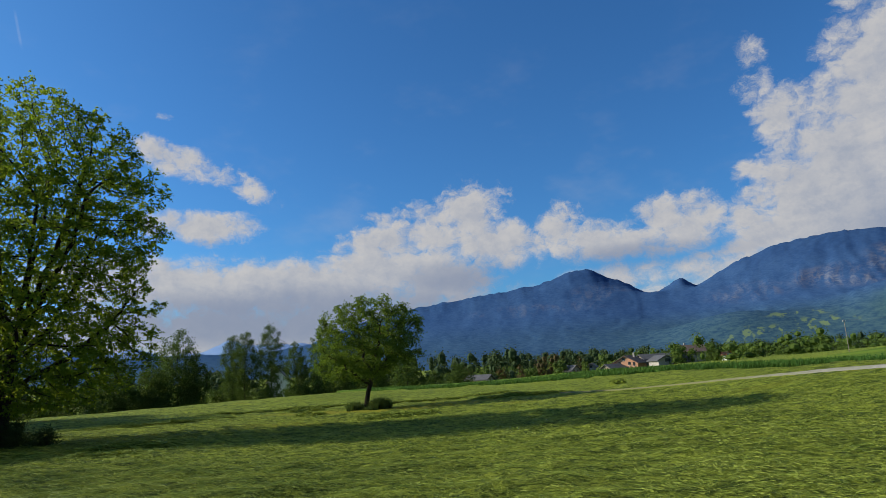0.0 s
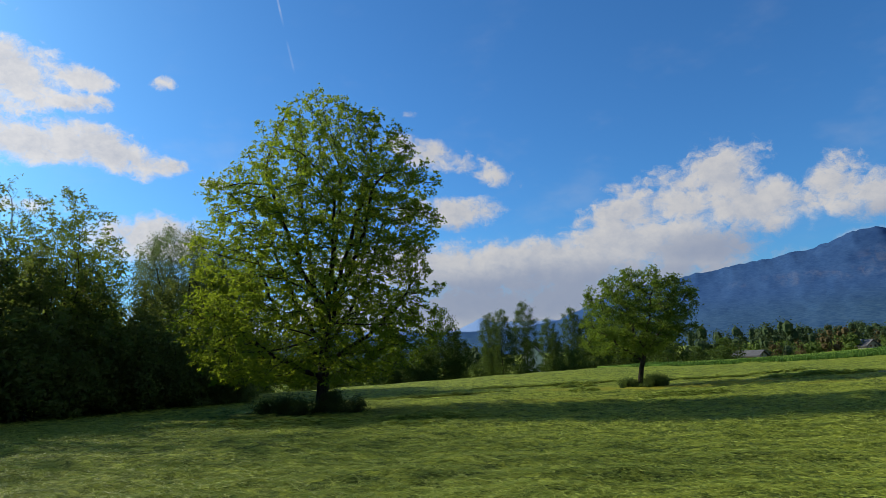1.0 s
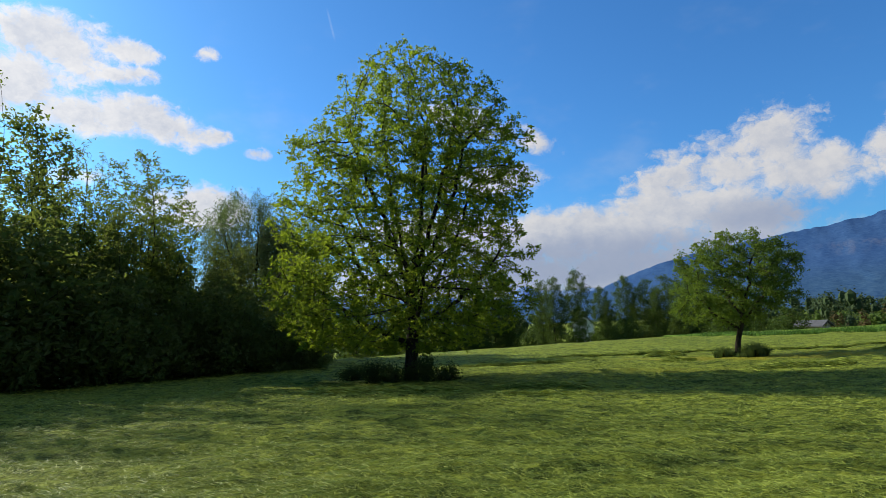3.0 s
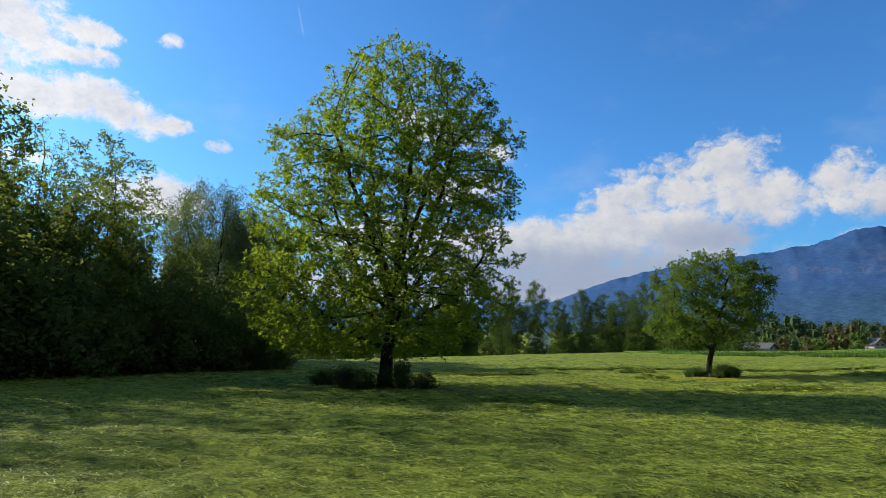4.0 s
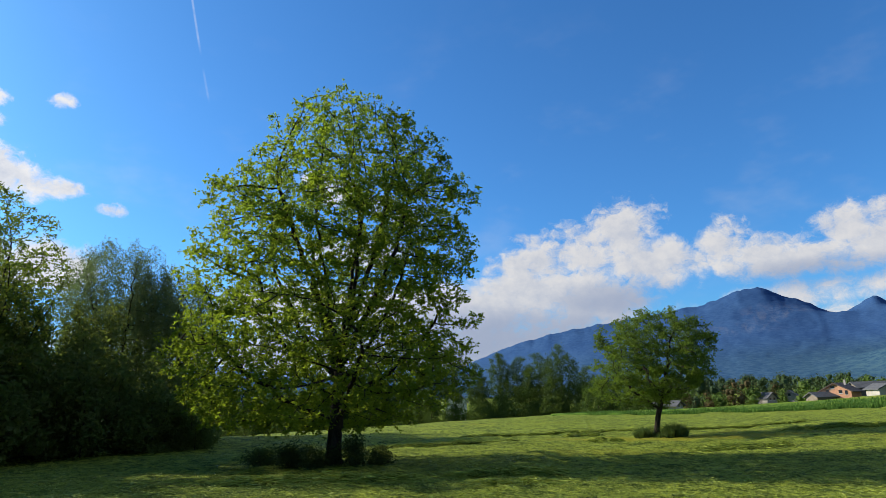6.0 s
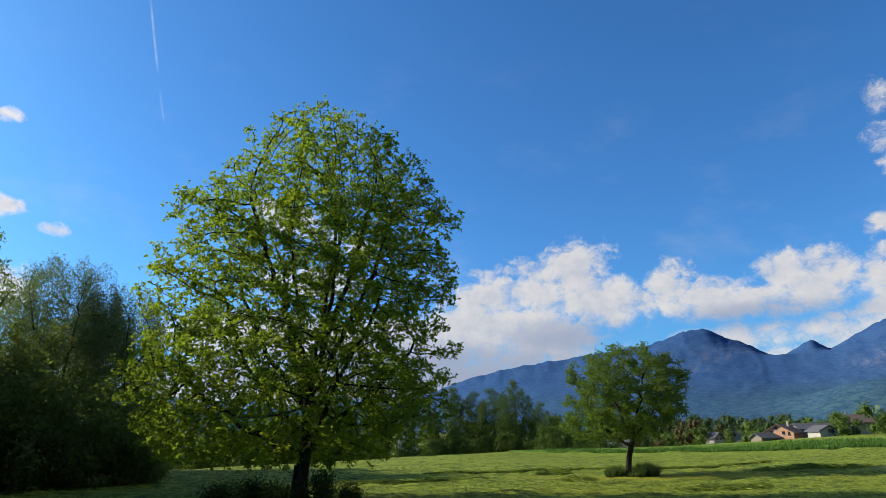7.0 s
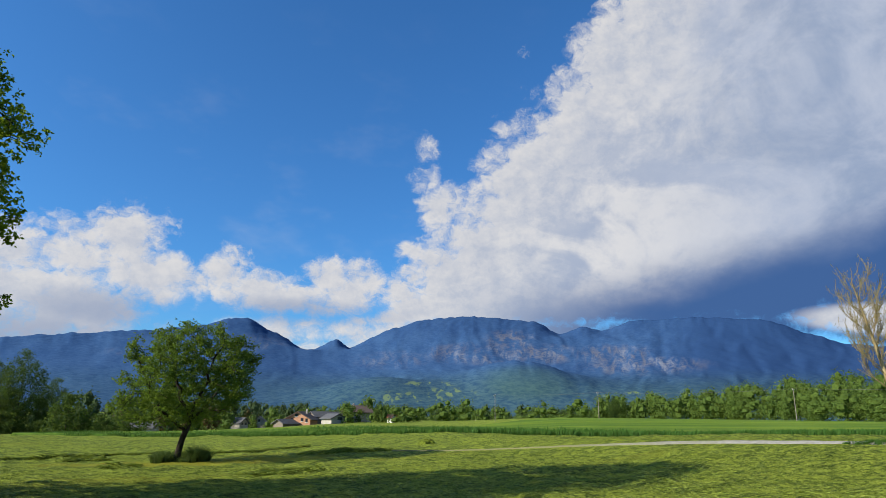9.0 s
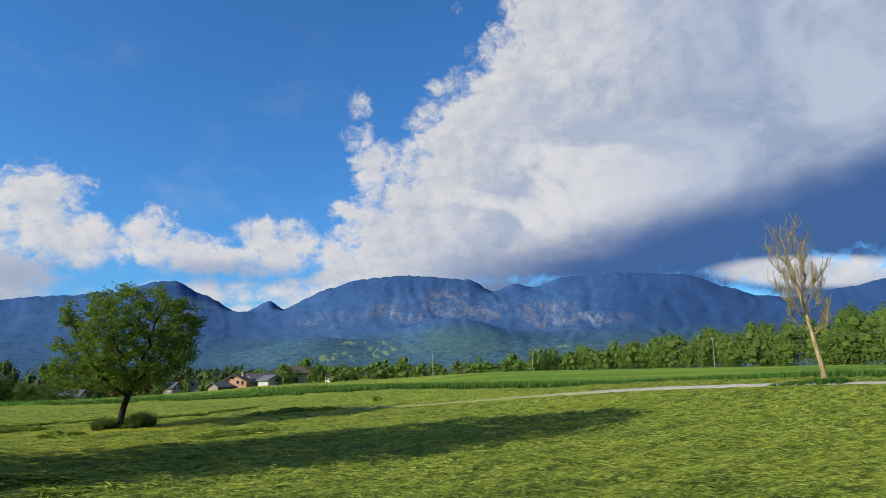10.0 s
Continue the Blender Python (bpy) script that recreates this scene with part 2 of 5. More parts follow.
def build_meadow(n, s, out):
    p = place(n)
    flat = n.scaled(p, (0.75, 1.0, 1.0))
    streak = n.noise(flat, 2.6, 7, 0.70, 1.2)
    speck = n.noise(p, 14, 6, 0.78, 0.8)
    wide = n.noise(p, 0.10, 4, 0.6)
    mid = n.noise(flat, 0.8, 4, 0.6, 0.5)
    c = n.mix(n.ramp(streak, 0.40, 0.60), (0.062, 0.096, 0.012), (0.290, 0.352, 0.042))
    c = n.mix(n.math("MULTIPLY", n.ramp(speck, 0.53, 0.64), 0.65), c, (0.42, 0.48, 0.11))
    c = n.mix(n.math("MULTIPLY", n.ramp(speck, 0.49, 0.36), 0.75), c, (0.018, 0.034, 0.007))
    c = n.mix(n.math("MULTIPLY", n.ramp(mid, 0.47, 0.34), 0.4), c, (0.030, 0.056, 0.010))
    c = n.mix(n.math("MULTIPLY", n.ramp(wide, 0.45, 0.7), 0.4), c, (0.20, 0.255, 0.028))
    # stubble shorn to the yellow base of the stalks
    bare = n.math("MULTIPLY", n.ramp(n.noise(n.scaled(p, (0.25, 1, 1)), 0.23, 3), 0.60, 0.72), n.ramp(speck, 0.2, 0.6))
    c = n.mix(n.math("MULTIPLY", bare, 0.6), c, (0.26, 0.25, 0.025))
    # yellow stubble round the fruit tree
    px, py = n.split(p)[:2]
    ring = n.math("ADD", n.math("POWER", n.math("ABSOLUTE", n.math("DIVIDE", n.math("ADD", px, 4.2), 6.5)), 2.0),
                  n.math("POWER", n.math("ABSOLUTE", n.math("DIVIDE", n.math("SUBTRACT", py, 36.9), 1.5)), 2.0))
    ring = n.ramp(n.math("ADD", ring, n.math("MULTIPLY", n.math("SUBTRACT", streak, 0.5), 2.0)), 1.3, 0.4)
    c = n.mix(n.math("MULTIPLY", ring, 0.75), c, (0.27, 0.26, 0.026))
    n.put(s.inputs["Base Color"], c)
    s.inputs["Specular IOR Level"].default_value = 0.06
    bump(n, s, n.math("ADD", n.math("MULTIPLY", streak, 1.0), n.math("MULTIPLY", speck, 0.55)), 1.0, 0.22)


MEADOW = material("mown_meadow", build_meadow, 0.85)


def build_hay(n, s, out):
    island = n.tree.nodes.new("ShaderNodeNewGeometry").outputs["Random Per Island"]
    where = n.noise(place(n), 0.35, 4, 0.6)
    f = n.math("ADD", n.math("MULTIPLY", island, 0.7), n.math("MULTIPLY", n.math("SUBTRACT", where, 0.35), 0.9), clamp=True)
    ramp = n.tree.nodes.new("ShaderNodeValToRGB")
    for i, (pos, col) in enumerate(((0.0, (0.065, 0.110, 0.016)), (0.45, (0.225, 0.285, 0.038)), (0.78, (0.305, 0.360, 0.058)), (1.0, (0.36, 0.40, 0.10)))):
        e = ramp.color_ramp.elements[i] if i < 2 else ramp.color_ramp.elements.new(pos)
        e.position, e.color = pos, (*col, 1)
    n.put(ramp.inputs[0], f)
    n.put(s.inputs["Base Color"], ramp.outputs[0])
    t = n.tree.nodes.new("ShaderNodeBsdfTranslucent")
    n.put(t.inputs[0], ramp.outputs[0])
    m = n.tree.nodes.new("ShaderNodeMixShader")
    m.inputs[0].default_value = 0.18
    s.inputs["Specular IOR Level"].default_value = 0.15
    s.inputs["Roughness"].default_value = 0.65
    n.put(m.inputs[1], s.outputs[0])
    n.put(m.inputs[2], t.outputs[0])
    n.put(out.inputs[0], m.outputs[0])


HAY = material("cut_grass", build_hay, 0.8)
# crop colour is darkened to carry the shade of the field's near side
CROP = leaf_material("green_crop", (0.020, 0.062, 0.010), (0.056, 0.125, 0.020), (0.12, 0.23, 0.03), 0.25, 0.1)
TUFT = leaf_material("long_grass", (0.030, 0.055, 0.016), (0.085, 0.125, 0.035), (0.13, 0.20, 0.04), 0.3, 1.2)
OAK_LEAF = leaf_material("spring_leaf", (0.017, 0.039, 0.007), (0.080, 0.138, 0.014), (0.40, 0.54, 0.032), 0.40)
FRUIT_LEAF = leaf_material("fruit_tree_leaf", (0.022, 0.048, 0.010), (0.082, 0.130, 0.024), (0.24, 0.36, 0.03), 0.38)
WILLOW_LEAF = leaf_material("willow_leaf", (0.040, 0.060, 0.028), (0.100, 0.135, 0.062), (0.22, 0.31, 0.10), 0.36)
WOOD_LEAF = leaf_material("wood_edge_leaf", (0.030, 0.046, 0.012), (0.092, 0.130, 0.024), (0.28, 0.38, 0.04), 0.38)
DARK_LEAF = leaf_material("undergrowth_leaf", (0.036, 0.050, 0.018), (0.094, 0.122, 0.034), (0.24, 0.31, 0.05), 0.38)
SHRUB_LEAF = leaf_material("dark_shrub_leaf", (0.014, 0.027, 0.009), (0.040, 0.062, 0.018), (0.09, 0.14, 0.03), 0.3)
ROW_LEAF = leaf_material("field_tree_leaf", (0.017, 0.035, 0.009), (0.052, 0.088, 0.018), (0.14, 0.22, 0.03), 0.31, 0.25)
BUD = leaf_material("yellow_bud", (0.15, 0.13, 0.04), (0.24, 0.22, 0.07), (0.30, 0.28, 0.08), 0.35)
BARK = bark_material("grey_bark", (0.014, 0.011, 0.009), (0.045, 0.036, 0.028))
PALE_BARK = bark_material("pale_bark", (0.15, 0.115, 0.060), (0.33, 0.26, 0.14), 6.0)


def build_gravel(n, s, out):
    p = place(n)
    f = n.noise(p, 5.0, 6, 0.7)
    c = n.mix(n.ramp(f, 0.3, 0.7), (0.19, 0.18, 0.155), (0.31, 0.295, 0.26))
    c = n.mix(n.math("MULTIPLY", n.ramp(n.noise(p, 0.5, 4), 0.55, 0.7), 0.6), c, (0.20, 0.21, 0.11))
    c = n.mix(n.ramp(n.split(p)[0], 16.5, 12.5), c, (0.15, 0.15, 0.06))
    n.put(s.inputs["Base Color"], c)
    bump(n, s, f, 0.5, 0.03)


GRAVEL = material("pale_gravel", build_gravel, 0.95)


def build_mountain(n, s, out):
    p = place(n)
    x, y, z = n.split(p)[:3]
    az = n.math("MULTIPLY", n.math("ARCTAN2", x, y), 180 / math.pi)
    # bearing along the range and height up it, both in metres
    q = n.vec(n.math("MULTIPLY", az, 68.0), n.math("MULTIPLY", n.math("ADD", x, y), 0.05), z)
    # distance haze is painted in: woods, foothills and rock are all tinted blue
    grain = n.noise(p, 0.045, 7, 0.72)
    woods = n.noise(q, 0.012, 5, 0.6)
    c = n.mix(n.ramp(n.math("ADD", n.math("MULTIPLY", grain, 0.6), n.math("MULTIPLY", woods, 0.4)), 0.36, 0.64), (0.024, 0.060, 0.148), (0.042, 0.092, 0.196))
    # cloud shade painted as darker blue in the east and under the summits
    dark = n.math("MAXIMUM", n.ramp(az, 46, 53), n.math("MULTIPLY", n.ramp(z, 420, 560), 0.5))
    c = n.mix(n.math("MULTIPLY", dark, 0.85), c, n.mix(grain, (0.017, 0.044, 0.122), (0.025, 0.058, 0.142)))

    def spot(a, h, ra, rh):
        d = n.math("ADD", n.math("POWER", n.math("ABSOLUTE", n.math("DIVIDE", n.math("SUBTRACT", az, a), ra)), 2.0),
                   n.math("POWER", n.math("ABSOLUTE", n.math("DIVIDE", n.math("SUBTRACT", z, h), rh)), 2.0))
        return n.ramp(d, 1.15, 0.1)

    def most(items):
        top = items[0]
        for i in items[1:]:
            top = n.math("MAXIMUM", top, i)
        return top

    # bare rock and scree on the middle slopes, streaked downhill
    # the two spots past bearing 42 paint a sunlit hump in this grey
    faces = most([spot(36.2, 455, 2.6, 100), spot(33.0, 340, 5.0, 95), spot(39.0, 350, 4.0, 90), spot(45.2, 345, 3.6, 95), spot(47.5, 255, 6.0, 70),
                  n.math("MULTIPLY", spot(25.5, 300, 4.0, 80), 0.5), n.math("MULTIPLY", spot(13.8, 400, 3.0, 90), 0.45), n.math("MULTIPLY", spot(8, 300, 7.0, 60), 0.35)])
    streak = n.noise(n.scaled(q, (1, 1, 0.6)), 0.020, 8, 0.68, 1.2)
    rock = n.math("MULTIPLY", n.ramp(n.math("ADD", n.math("MULTIPLY", streak, 0.7), n.math("MULTIPLY", grain, 0.3)), 0.42, 0.60), faces)
    rock = n.math("MULTIPLY", rock, n.ramp(n.noise(q, 0.0075, 5, 0.6, 0.8), 0.36, 0.54))
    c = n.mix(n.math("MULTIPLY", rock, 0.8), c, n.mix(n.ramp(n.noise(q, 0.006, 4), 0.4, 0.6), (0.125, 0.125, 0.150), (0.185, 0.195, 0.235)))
    # greener mixed woods on the foothills, with clearings
    low = n.math("MULTIPLY", n.ramp(z, 250, 70), n.ramp(az, 6, 26, True, 0.3, 0.7))
    c = n.mix(low, c, n.mix(n.ramp(grain, 0.36, 0.64), (0.022, 0.056, 0.078), (0.062, 0.115, 0.098)))
    green = spot(37.5, 130, 4.5, 80)
    c = n.mix(n.math("MULTIPLY", green, 0.3), c, n.mix(grain, (0.035, 0.080, 0.055), (0.080, 0.140, 0.075)))
    field = most([spot(26.5, 62, 3.2, 26), spot(30.5, 78, 3.0, 30), spot(24.0, 45, 1.6, 14), spot(28.8, 118, 2.6, 16), spot(47.0, 92, 1.4, 12), spot(44.0, 75, 1.3, 12)])
    field = n.math("MULTIPLY", field, n.ramp(n.noise(n.scaled(q, (1, 1, 2.2)), 0.022, 4, 0.55), 0.52, 0.60))
    c = n.mix(n.math("MULTIPLY", field, 0.8), c, (0.150, 0.205, 0.090))
    n.put(s.inputs["Base Color"], c)
    s.inputs["Specular IOR Level"].default_value = 0.0


MOUNTAIN = material("haze_tinted_mountain", build_mountain, 1.0)


def plain(name, a, b, scale=3.0, rough=0.8, metal=0.0):
    def build(n, s, out):
        f = n.noise(place(n), scale, 5, 0.6)
        n.put(s.inputs["Base Color"], n.mix(n.ramp(f, 0.3, 0.7), a, b))
        s.inputs["Metallic"].default_value = metal
        bump(n, s, f, 0.2, 0.02)
    return material(name, build, rough)


# the far chain's haze is put into its pale blue base colour
FAR_MOUNTAIN = plain("far_haze_range", (0.16, 0.28, 0.50), (0.22, 0.34, 0.54), 0.003, 1.0)
BRICK_WALL = plain("orange_brick_wall", (0.42, 0.20, 0.11), (0.52, 0.27, 0.16), 2.0)
PALE_WALL = plain("pale_render_wall", (0.26, 0.24, 0.21), (0.36, 0.33, 0.29), 0.6)
ROOF_BROWN = plain("brown_roof_tiles", (0.060, 0.040, 0.032), (0.11, 0.075, 0.060), 2.5)
ROOF_GREY = plain("grey_roof_sheets", (0.050, 0.050, 0.054), (0.095, 0.095, 0.10), 1.2)
ROOF_RED = plain("red_roof_tiles", (0.34, 0.10, 0.055), (0.46, 0.16, 0.09), 2.5)
WINDOW_DARK = plain("dark_window", (0.02, 0.024, 0.03), (0.04, 0.045, 0.055), 1.0, 0.15)
TIMBER = plain("weathered_timber", (0.13, 0.10, 0.075), (0.24, 0.20, 0.155), 6.0, 0.9)
POLE_WOOD = plain("pole_wood", (0.15, 0.13, 0.105), (0.24, 0.21, 0.17), 5.0, 0.9)
WIRE = plain("grey_wire", (0.10, 0.10, 0.10), (0.16, 0.16, 0.16), 5.0, 0.5, 0.6)
WHITE_PAINT = plain("white_paint", (0.68, 0.67, 0.64), (0.80, 0.79, 0.76), 1.0, 0.6)

# ---- ground ----


def smooth(a, b, x):
    k = np.clip((np.asarray(x, float) - a) / (b - a), 0, 1)
    return k * k * (3 - 2 * k)


def rolling(x, y, size, seed, octaves=4):
    """Soft unevenness between about -1 and 1, made of crossing waves."""
    rng = np.random.default_rng(seed)
    total, gain = np.zeros(np.broadcast(x, y).shape), 1.0
    for o in range(octaves):
        for _ in range(4):
            t, ph = rng.uniform(0, 2 * math.pi, 2)
            k = 2 * math.pi / size * 2 ** o * rng.uniform(0.7, 1.4)
            total = total + gain * 0.32 * np.sin(k * (x * math.cos(t) + y * math.sin(t)) + ph)
        gain *= 0.5
    return total


def dip(x, y):
    """How far the land falls away behind the crop field, towards the village."""
    k = np.asarray(x, float) / np.maximum(np.asarray(y, float), 1.0)
    return 1.5 * smooth(62, 150, np.hypot(x, y)) * smooth(0.80, 0.45, k) * smooth(-0.15, 0.1, k) * smooth(1500, 900, np.hypot(x, y)) * (np.asarray(y, float) > 20)


def terrain(x, y):
    """Height of the land without its turf."""
    x, y = np.asarray(x, float), np.asarray(y, float)
    z = -0.58 * smooth(6, 26, y) * smooth(17, -5, x)
    z = z + 0.95 * smooth(8.5, 19, x) * (1 - 0.6 * smooth(24, 42, y)) * smooth(150, 60, np.hypot(x, y))
    away = -0.85 * (x + 27) + 0.525 * (y - 46)
    z = z - 4.6 * smooth(0, 75, away) * smooth(600, 300, np.hypot(x, y))
    z = z + 2.0 * smooth(40, 175, x) * smooth(900, 400, np.hypot(x, y)) * smooth(330, 200, y)
    return z - dip(x, y)


TRACK = ((6.5, 38.4), (9, 36), (12, 33), (14.2, 28.5), (15.7, 24.0), (17.3, 19.5), (18.6, 15.6), (21, 9), (25, -3))


def track_x(y):
    """Middle of the gravel path."""
    return np.interp(y, [p[1] for p in TRACK[::-1]], [p[0] for p in TRACK[::-1]])


def turf(x, y):
    """Small unevenness: humps of cut grass lying in long rows."""
    near = smooth(150, 50, np.hypot(x, y - 15))
    rows = rolling(x * 0.30, y - 0.06 * x, 5.0, 3, 3)
    lumps = rolling(x * 0.75, y, 1.5, 5, 3)
    tufts = rolling(x, y, 0.75, 6, 2)
    clear = smooth(0.4, 2.2, np.abs(x - track_x(y)))
    return near * (0.055 * rows + 0.062 * lumps + 0.026 * tufts) * (0.15 + 0.85 * clear)


def ground_z(x, y):
    return terrain(x, y) + turf(x, y)


def gz(x, y):
    return float(ground_z(x, y))


def link(name, mesh, mats, parent=None, label=""):
    for m in mats:
        mesh.materials.append(m)
    ob = new(name, mesh)
    ob.parent = parent
    if label:
        ob["label"] = label
    return ob


def np_mesh(name, verts, faces, smooth_shade=False):
    """A mesh from arrays: verts (n, 3) and faces (m, 3 or 4)."""
    verts, faces = np.asarray(verts, np.float32), np.asarray(faces, np.int32)
    me = bpy.data.meshes.new(name)
    k = faces.shape[1]
    me.vertices.add(len(verts))
    me.vertices.foreach_set("co", verts.ravel())
    me.loops.add(faces.size)
    me.loops.foreach_set("vertex_index", faces.ravel())
    me.polygons.add(len(faces))
    me.polygons.foreach_set("loop_start", np.arange(0, faces.size, k, dtype=np.int32))
    me.polygons.foreach_set("use_smooth", np.full(len(faces), smooth_shade))
    me.update(calc_edges=True)
    me.validate()
    return me


def grid_faces(nu, nv):
    i = np.arange(nu * nv).reshape(nu, nv)
    return np.stack([i[:-1, :-1], i[1:, :-1], i[1:, 1:], i[:-1, 1:]], -1).reshape(-1, 4)


def build_ground():
    u = np.linspace(-1, 1, 431)
    k, a = 7.3, 6.5
    gx = -2 + a * np.sinh(k * u)
    gy = 22 + a * np.sinh(k * u)
    X, Y = np.meshgrid(gx, gy, indexing="ij")
    me = np_mesh("ground", np.stack([X, Y, ground_z(X, Y)], -1).reshape(-1, 3), grid_faces(431, 431), True)
    tagged(link("ground", me, [MEADOW]), "mown green meadow with cut grass lying in rows", "meadow", kind="structure")


build_ground()


def ridge_height(az, knots):
    a = np.array([k[0] for k in knots], float)
    e = np.array([k[1] for k in knots], float)
    i = np.clip(np.searchsorted(a, az) - 1, 0, len(a) - 2)
    w = np.clip((az - a[i]) / (a[i + 1] - a[i]), 0, 1)
    w = w * 0.55 + (w * w * (3 - 2 * w)) * 0.45
    return e[i] * (1 - w) + e[i + 1] * w


# summits and saddles of the range: bearing and angle above the plain
SUMMITS = ((-40, 2.2), (-16, 2.3), (-12.2, 2.8), (-10.6, 3.5), (-6.6, 4.85), (-3, 5.55), (1.0, 6.1), (4.2, 6.45), (8.2, 7.0), (11.6, 7.95),
           (12.9, 8.15), (14.6, 7.2), (18.3, 5.45), (20.6, 6.6), (21.8, 5.9), (25.6, 7.7), (28.6, 8.6), (33, 8.9), (38.4, 8.45),
           (40.6, 7.35), (42.6, 7.95), (44.3, 7.55), (47, 8.4), (53, 8.5), (57.3, 8.05), (60.2, 6.85), (63, 5.85), (65, 5.6), (69.5, 6.2), (76, 7.5), (90, 6.0), (110, 3.0))


def build_mountains():
    az = np.linspace(-40, 110, 700)
    r = np.concatenate([np.linspace(1900, 4250, 110), np.linspace(4300, 4600, 6)])
    A, R_ = np.meshgrid(az, r, indexing="ij")
    X, Y = R_ * np.sin(np.radians(A)), R_ * np.cos(np.radians(A))
    t = (R_ - 1900) / 2350
    peak_h, broad = ridge_height(az, SUMMITS), ridge_height(az, SUMMITS)
    for _ in range(400):
        broad[1:-1] = (broad[:-2] + broad[1:-1] + broad[2:]) / 3
    near_top = smooth(0.86, 0.995, t)
    crest = 4250 * np.tan(np.radians(broad[:, None] * (1 - near_top) + peak_h[:, None] * near_top))
    form = np.where(t < 1, 0.12 * smooth(0, 0.25, t) + 0.88 * np.clip(t, 0, 1) ** 1.9, 1 - 0.12 * (t - 1) / 0.15)
    warp = 1.2 * rolling(A, R_ / 300, 6.0, 25, 2)
    spur = 1 - np.abs(rolling(A + warp, R_ / 420, 6.5, 21, 3))
    cut = 1 - np.abs(rolling(A + 0.6 * warp, R_ / 260, 2.6, 22, 3))
    belt = smooth(0.05, 0.4, t) * smooth(1.0, 0.86, t) * (0.35 + 0.65 * smooth(20, 30, A))
    H = crest * form + belt * (9 * (spur - 0.6) + 5.0 * (cut - 0.55)) - 3 + 0.5 * rolling(X, Y, 120, 23, 3) * smooth(0.98, 0.7, t) * smooth(0.0, 0.2, t)
    hill = 95 * np.exp(-(((A - 37) / 5.5) ** 2 + ((R_ - 2600) / 330) ** 2)) + 60 * np.exp(-(((A - 24) / 5) ** 2 + ((R_ - 2350) / 260) ** 2))
    H = np.where(t < 0.02, -6, H + hill * smooth(0, 0.1, t))
    H = H + smooth(0.8, 1.0, t) * (2.6 * rolling(X, Y, 70, 24, 3) + 5.0 * rolling(A, 0 * A, 1.7, 26, 3))
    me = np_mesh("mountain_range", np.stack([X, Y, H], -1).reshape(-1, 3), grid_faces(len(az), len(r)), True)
    tagged(link("mountain_range", me, [MOUNTAIN]), "wooded mountain range with pale scree, blue haze painted into its colour", "mountain", kind="structure")
    az = np.linspace(-60, -4, 150)
    top = 4700 * np.tan(np.radians(2.75 + 0.55 * rolling(az, 0 * az, 9.0, 31, 4)))
    V, nb = [], 6
    for a, h in zip(az, top):
        for j in range(nb):
            rr = 4100 + 600 * j / (nb - 1)
            V.append((rr * math.sin(radians(a)), rr * math.cos(radians(a)), -8 + (h + 8) * (j / (nb - 1)) ** 1.4))
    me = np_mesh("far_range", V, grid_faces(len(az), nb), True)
    tagged(link("far_range", me, [FAR_MOUNTAIN]), "far mountain chain on the horizon, haze painted into its pale blue", "mountain", kind="structure")


build_mountains()

# ---- trees ----


def thing(name, loc, label, category, group="", kind=""):
    ob = new(name)
    ob.location = loc
    ob.empty_display_size = 0.3
    return tagged(ob, label, category, group, kind)


def colonise(rng, trunk, targets, step, kill, reach, rounds=140, rise=0.0, limbs=()):
    """Grow limbs from the trunk's points towards the targets. Returns the nodes and each one's parent."""
    nodes = [np.array(p, float) for p in trunk]
    parent = [-1] + list(range(len(trunk) - 1))
    for start, end, swing in limbs:
        a, b = nodes[start], np.array(end, float)
        mid = np.array([a[0] + (b[0] - a[0]) * swing, a[1] + (b[1] - a[1]) * swing, a[2] + (b[2] - a[2]) * 0.42])
        count = max(4, int(np.linalg.norm(b - a) / (step * 1.3)))
        last = start
        for k in range(1, count + 1):
            t = k / count
            p = (1 - t) ** 2 * a + 2 * t * (1 - t) * mid + t * t * b + rng.normal(0, 0.05, 3)
            nodes.append(p)
            parent.append(last)
            last = len(nodes) - 1
    T = np.array(targets, float)
    N = np.array(nodes)
    d = np.linalg.norm(T[:, None] - N[None], axis=2)
    near, dist = d.argmin(1), d.min(1)
    alive = np.ones(len(T), bool)
    for _ in range(rounds):
        act = alive & (dist < reach)
        if not act.any():
            break
        who = near[act]
        vec = (T[act] - np.array(nodes)[who])
        vec /= np.linalg.norm(vec, axis=1)[:, None] + 1e-9
        fresh = []
        order = np.argsort(who, kind="stable")
        ids, starts = np.unique(who[order], return_index=True)
        sums = np.add.reduceat(vec[order], starts, axis=0)
        for i, s in zip(ids, sums):
            s = s + rng.normal(0, 0.12, 3) + (0, 0, rise)
            s = s / (np.linalg.norm(s) + 1e-9)
            fresh.append(nodes[i] + s * step)
            parent.append(int(i))
        base = len(nodes)
        nodes.extend(fresh)
        F = np.array(fresh)
        d = np.linalg.norm(T[:, None] - F[None], axis=2)
        k, m = d.argmin(1), d.min(1)
        better = m < dist
        near[better], dist[better] = base + k[better], m[better]
        alive &= dist > kill
        if len(nodes) > 14000:
            break
    return np.array(nodes), np.array(parent)


def thickness(parent, tip, power=2.35):
    n = len(parent)
    r = np.zeros(n)
    for i in range(n - 1, -1, -1):
        r[i] = max(r[i], tip ** power)
        if parent[i] >= 0:
            r[parent[i]] += r[i]
    return r ** (1 / power)


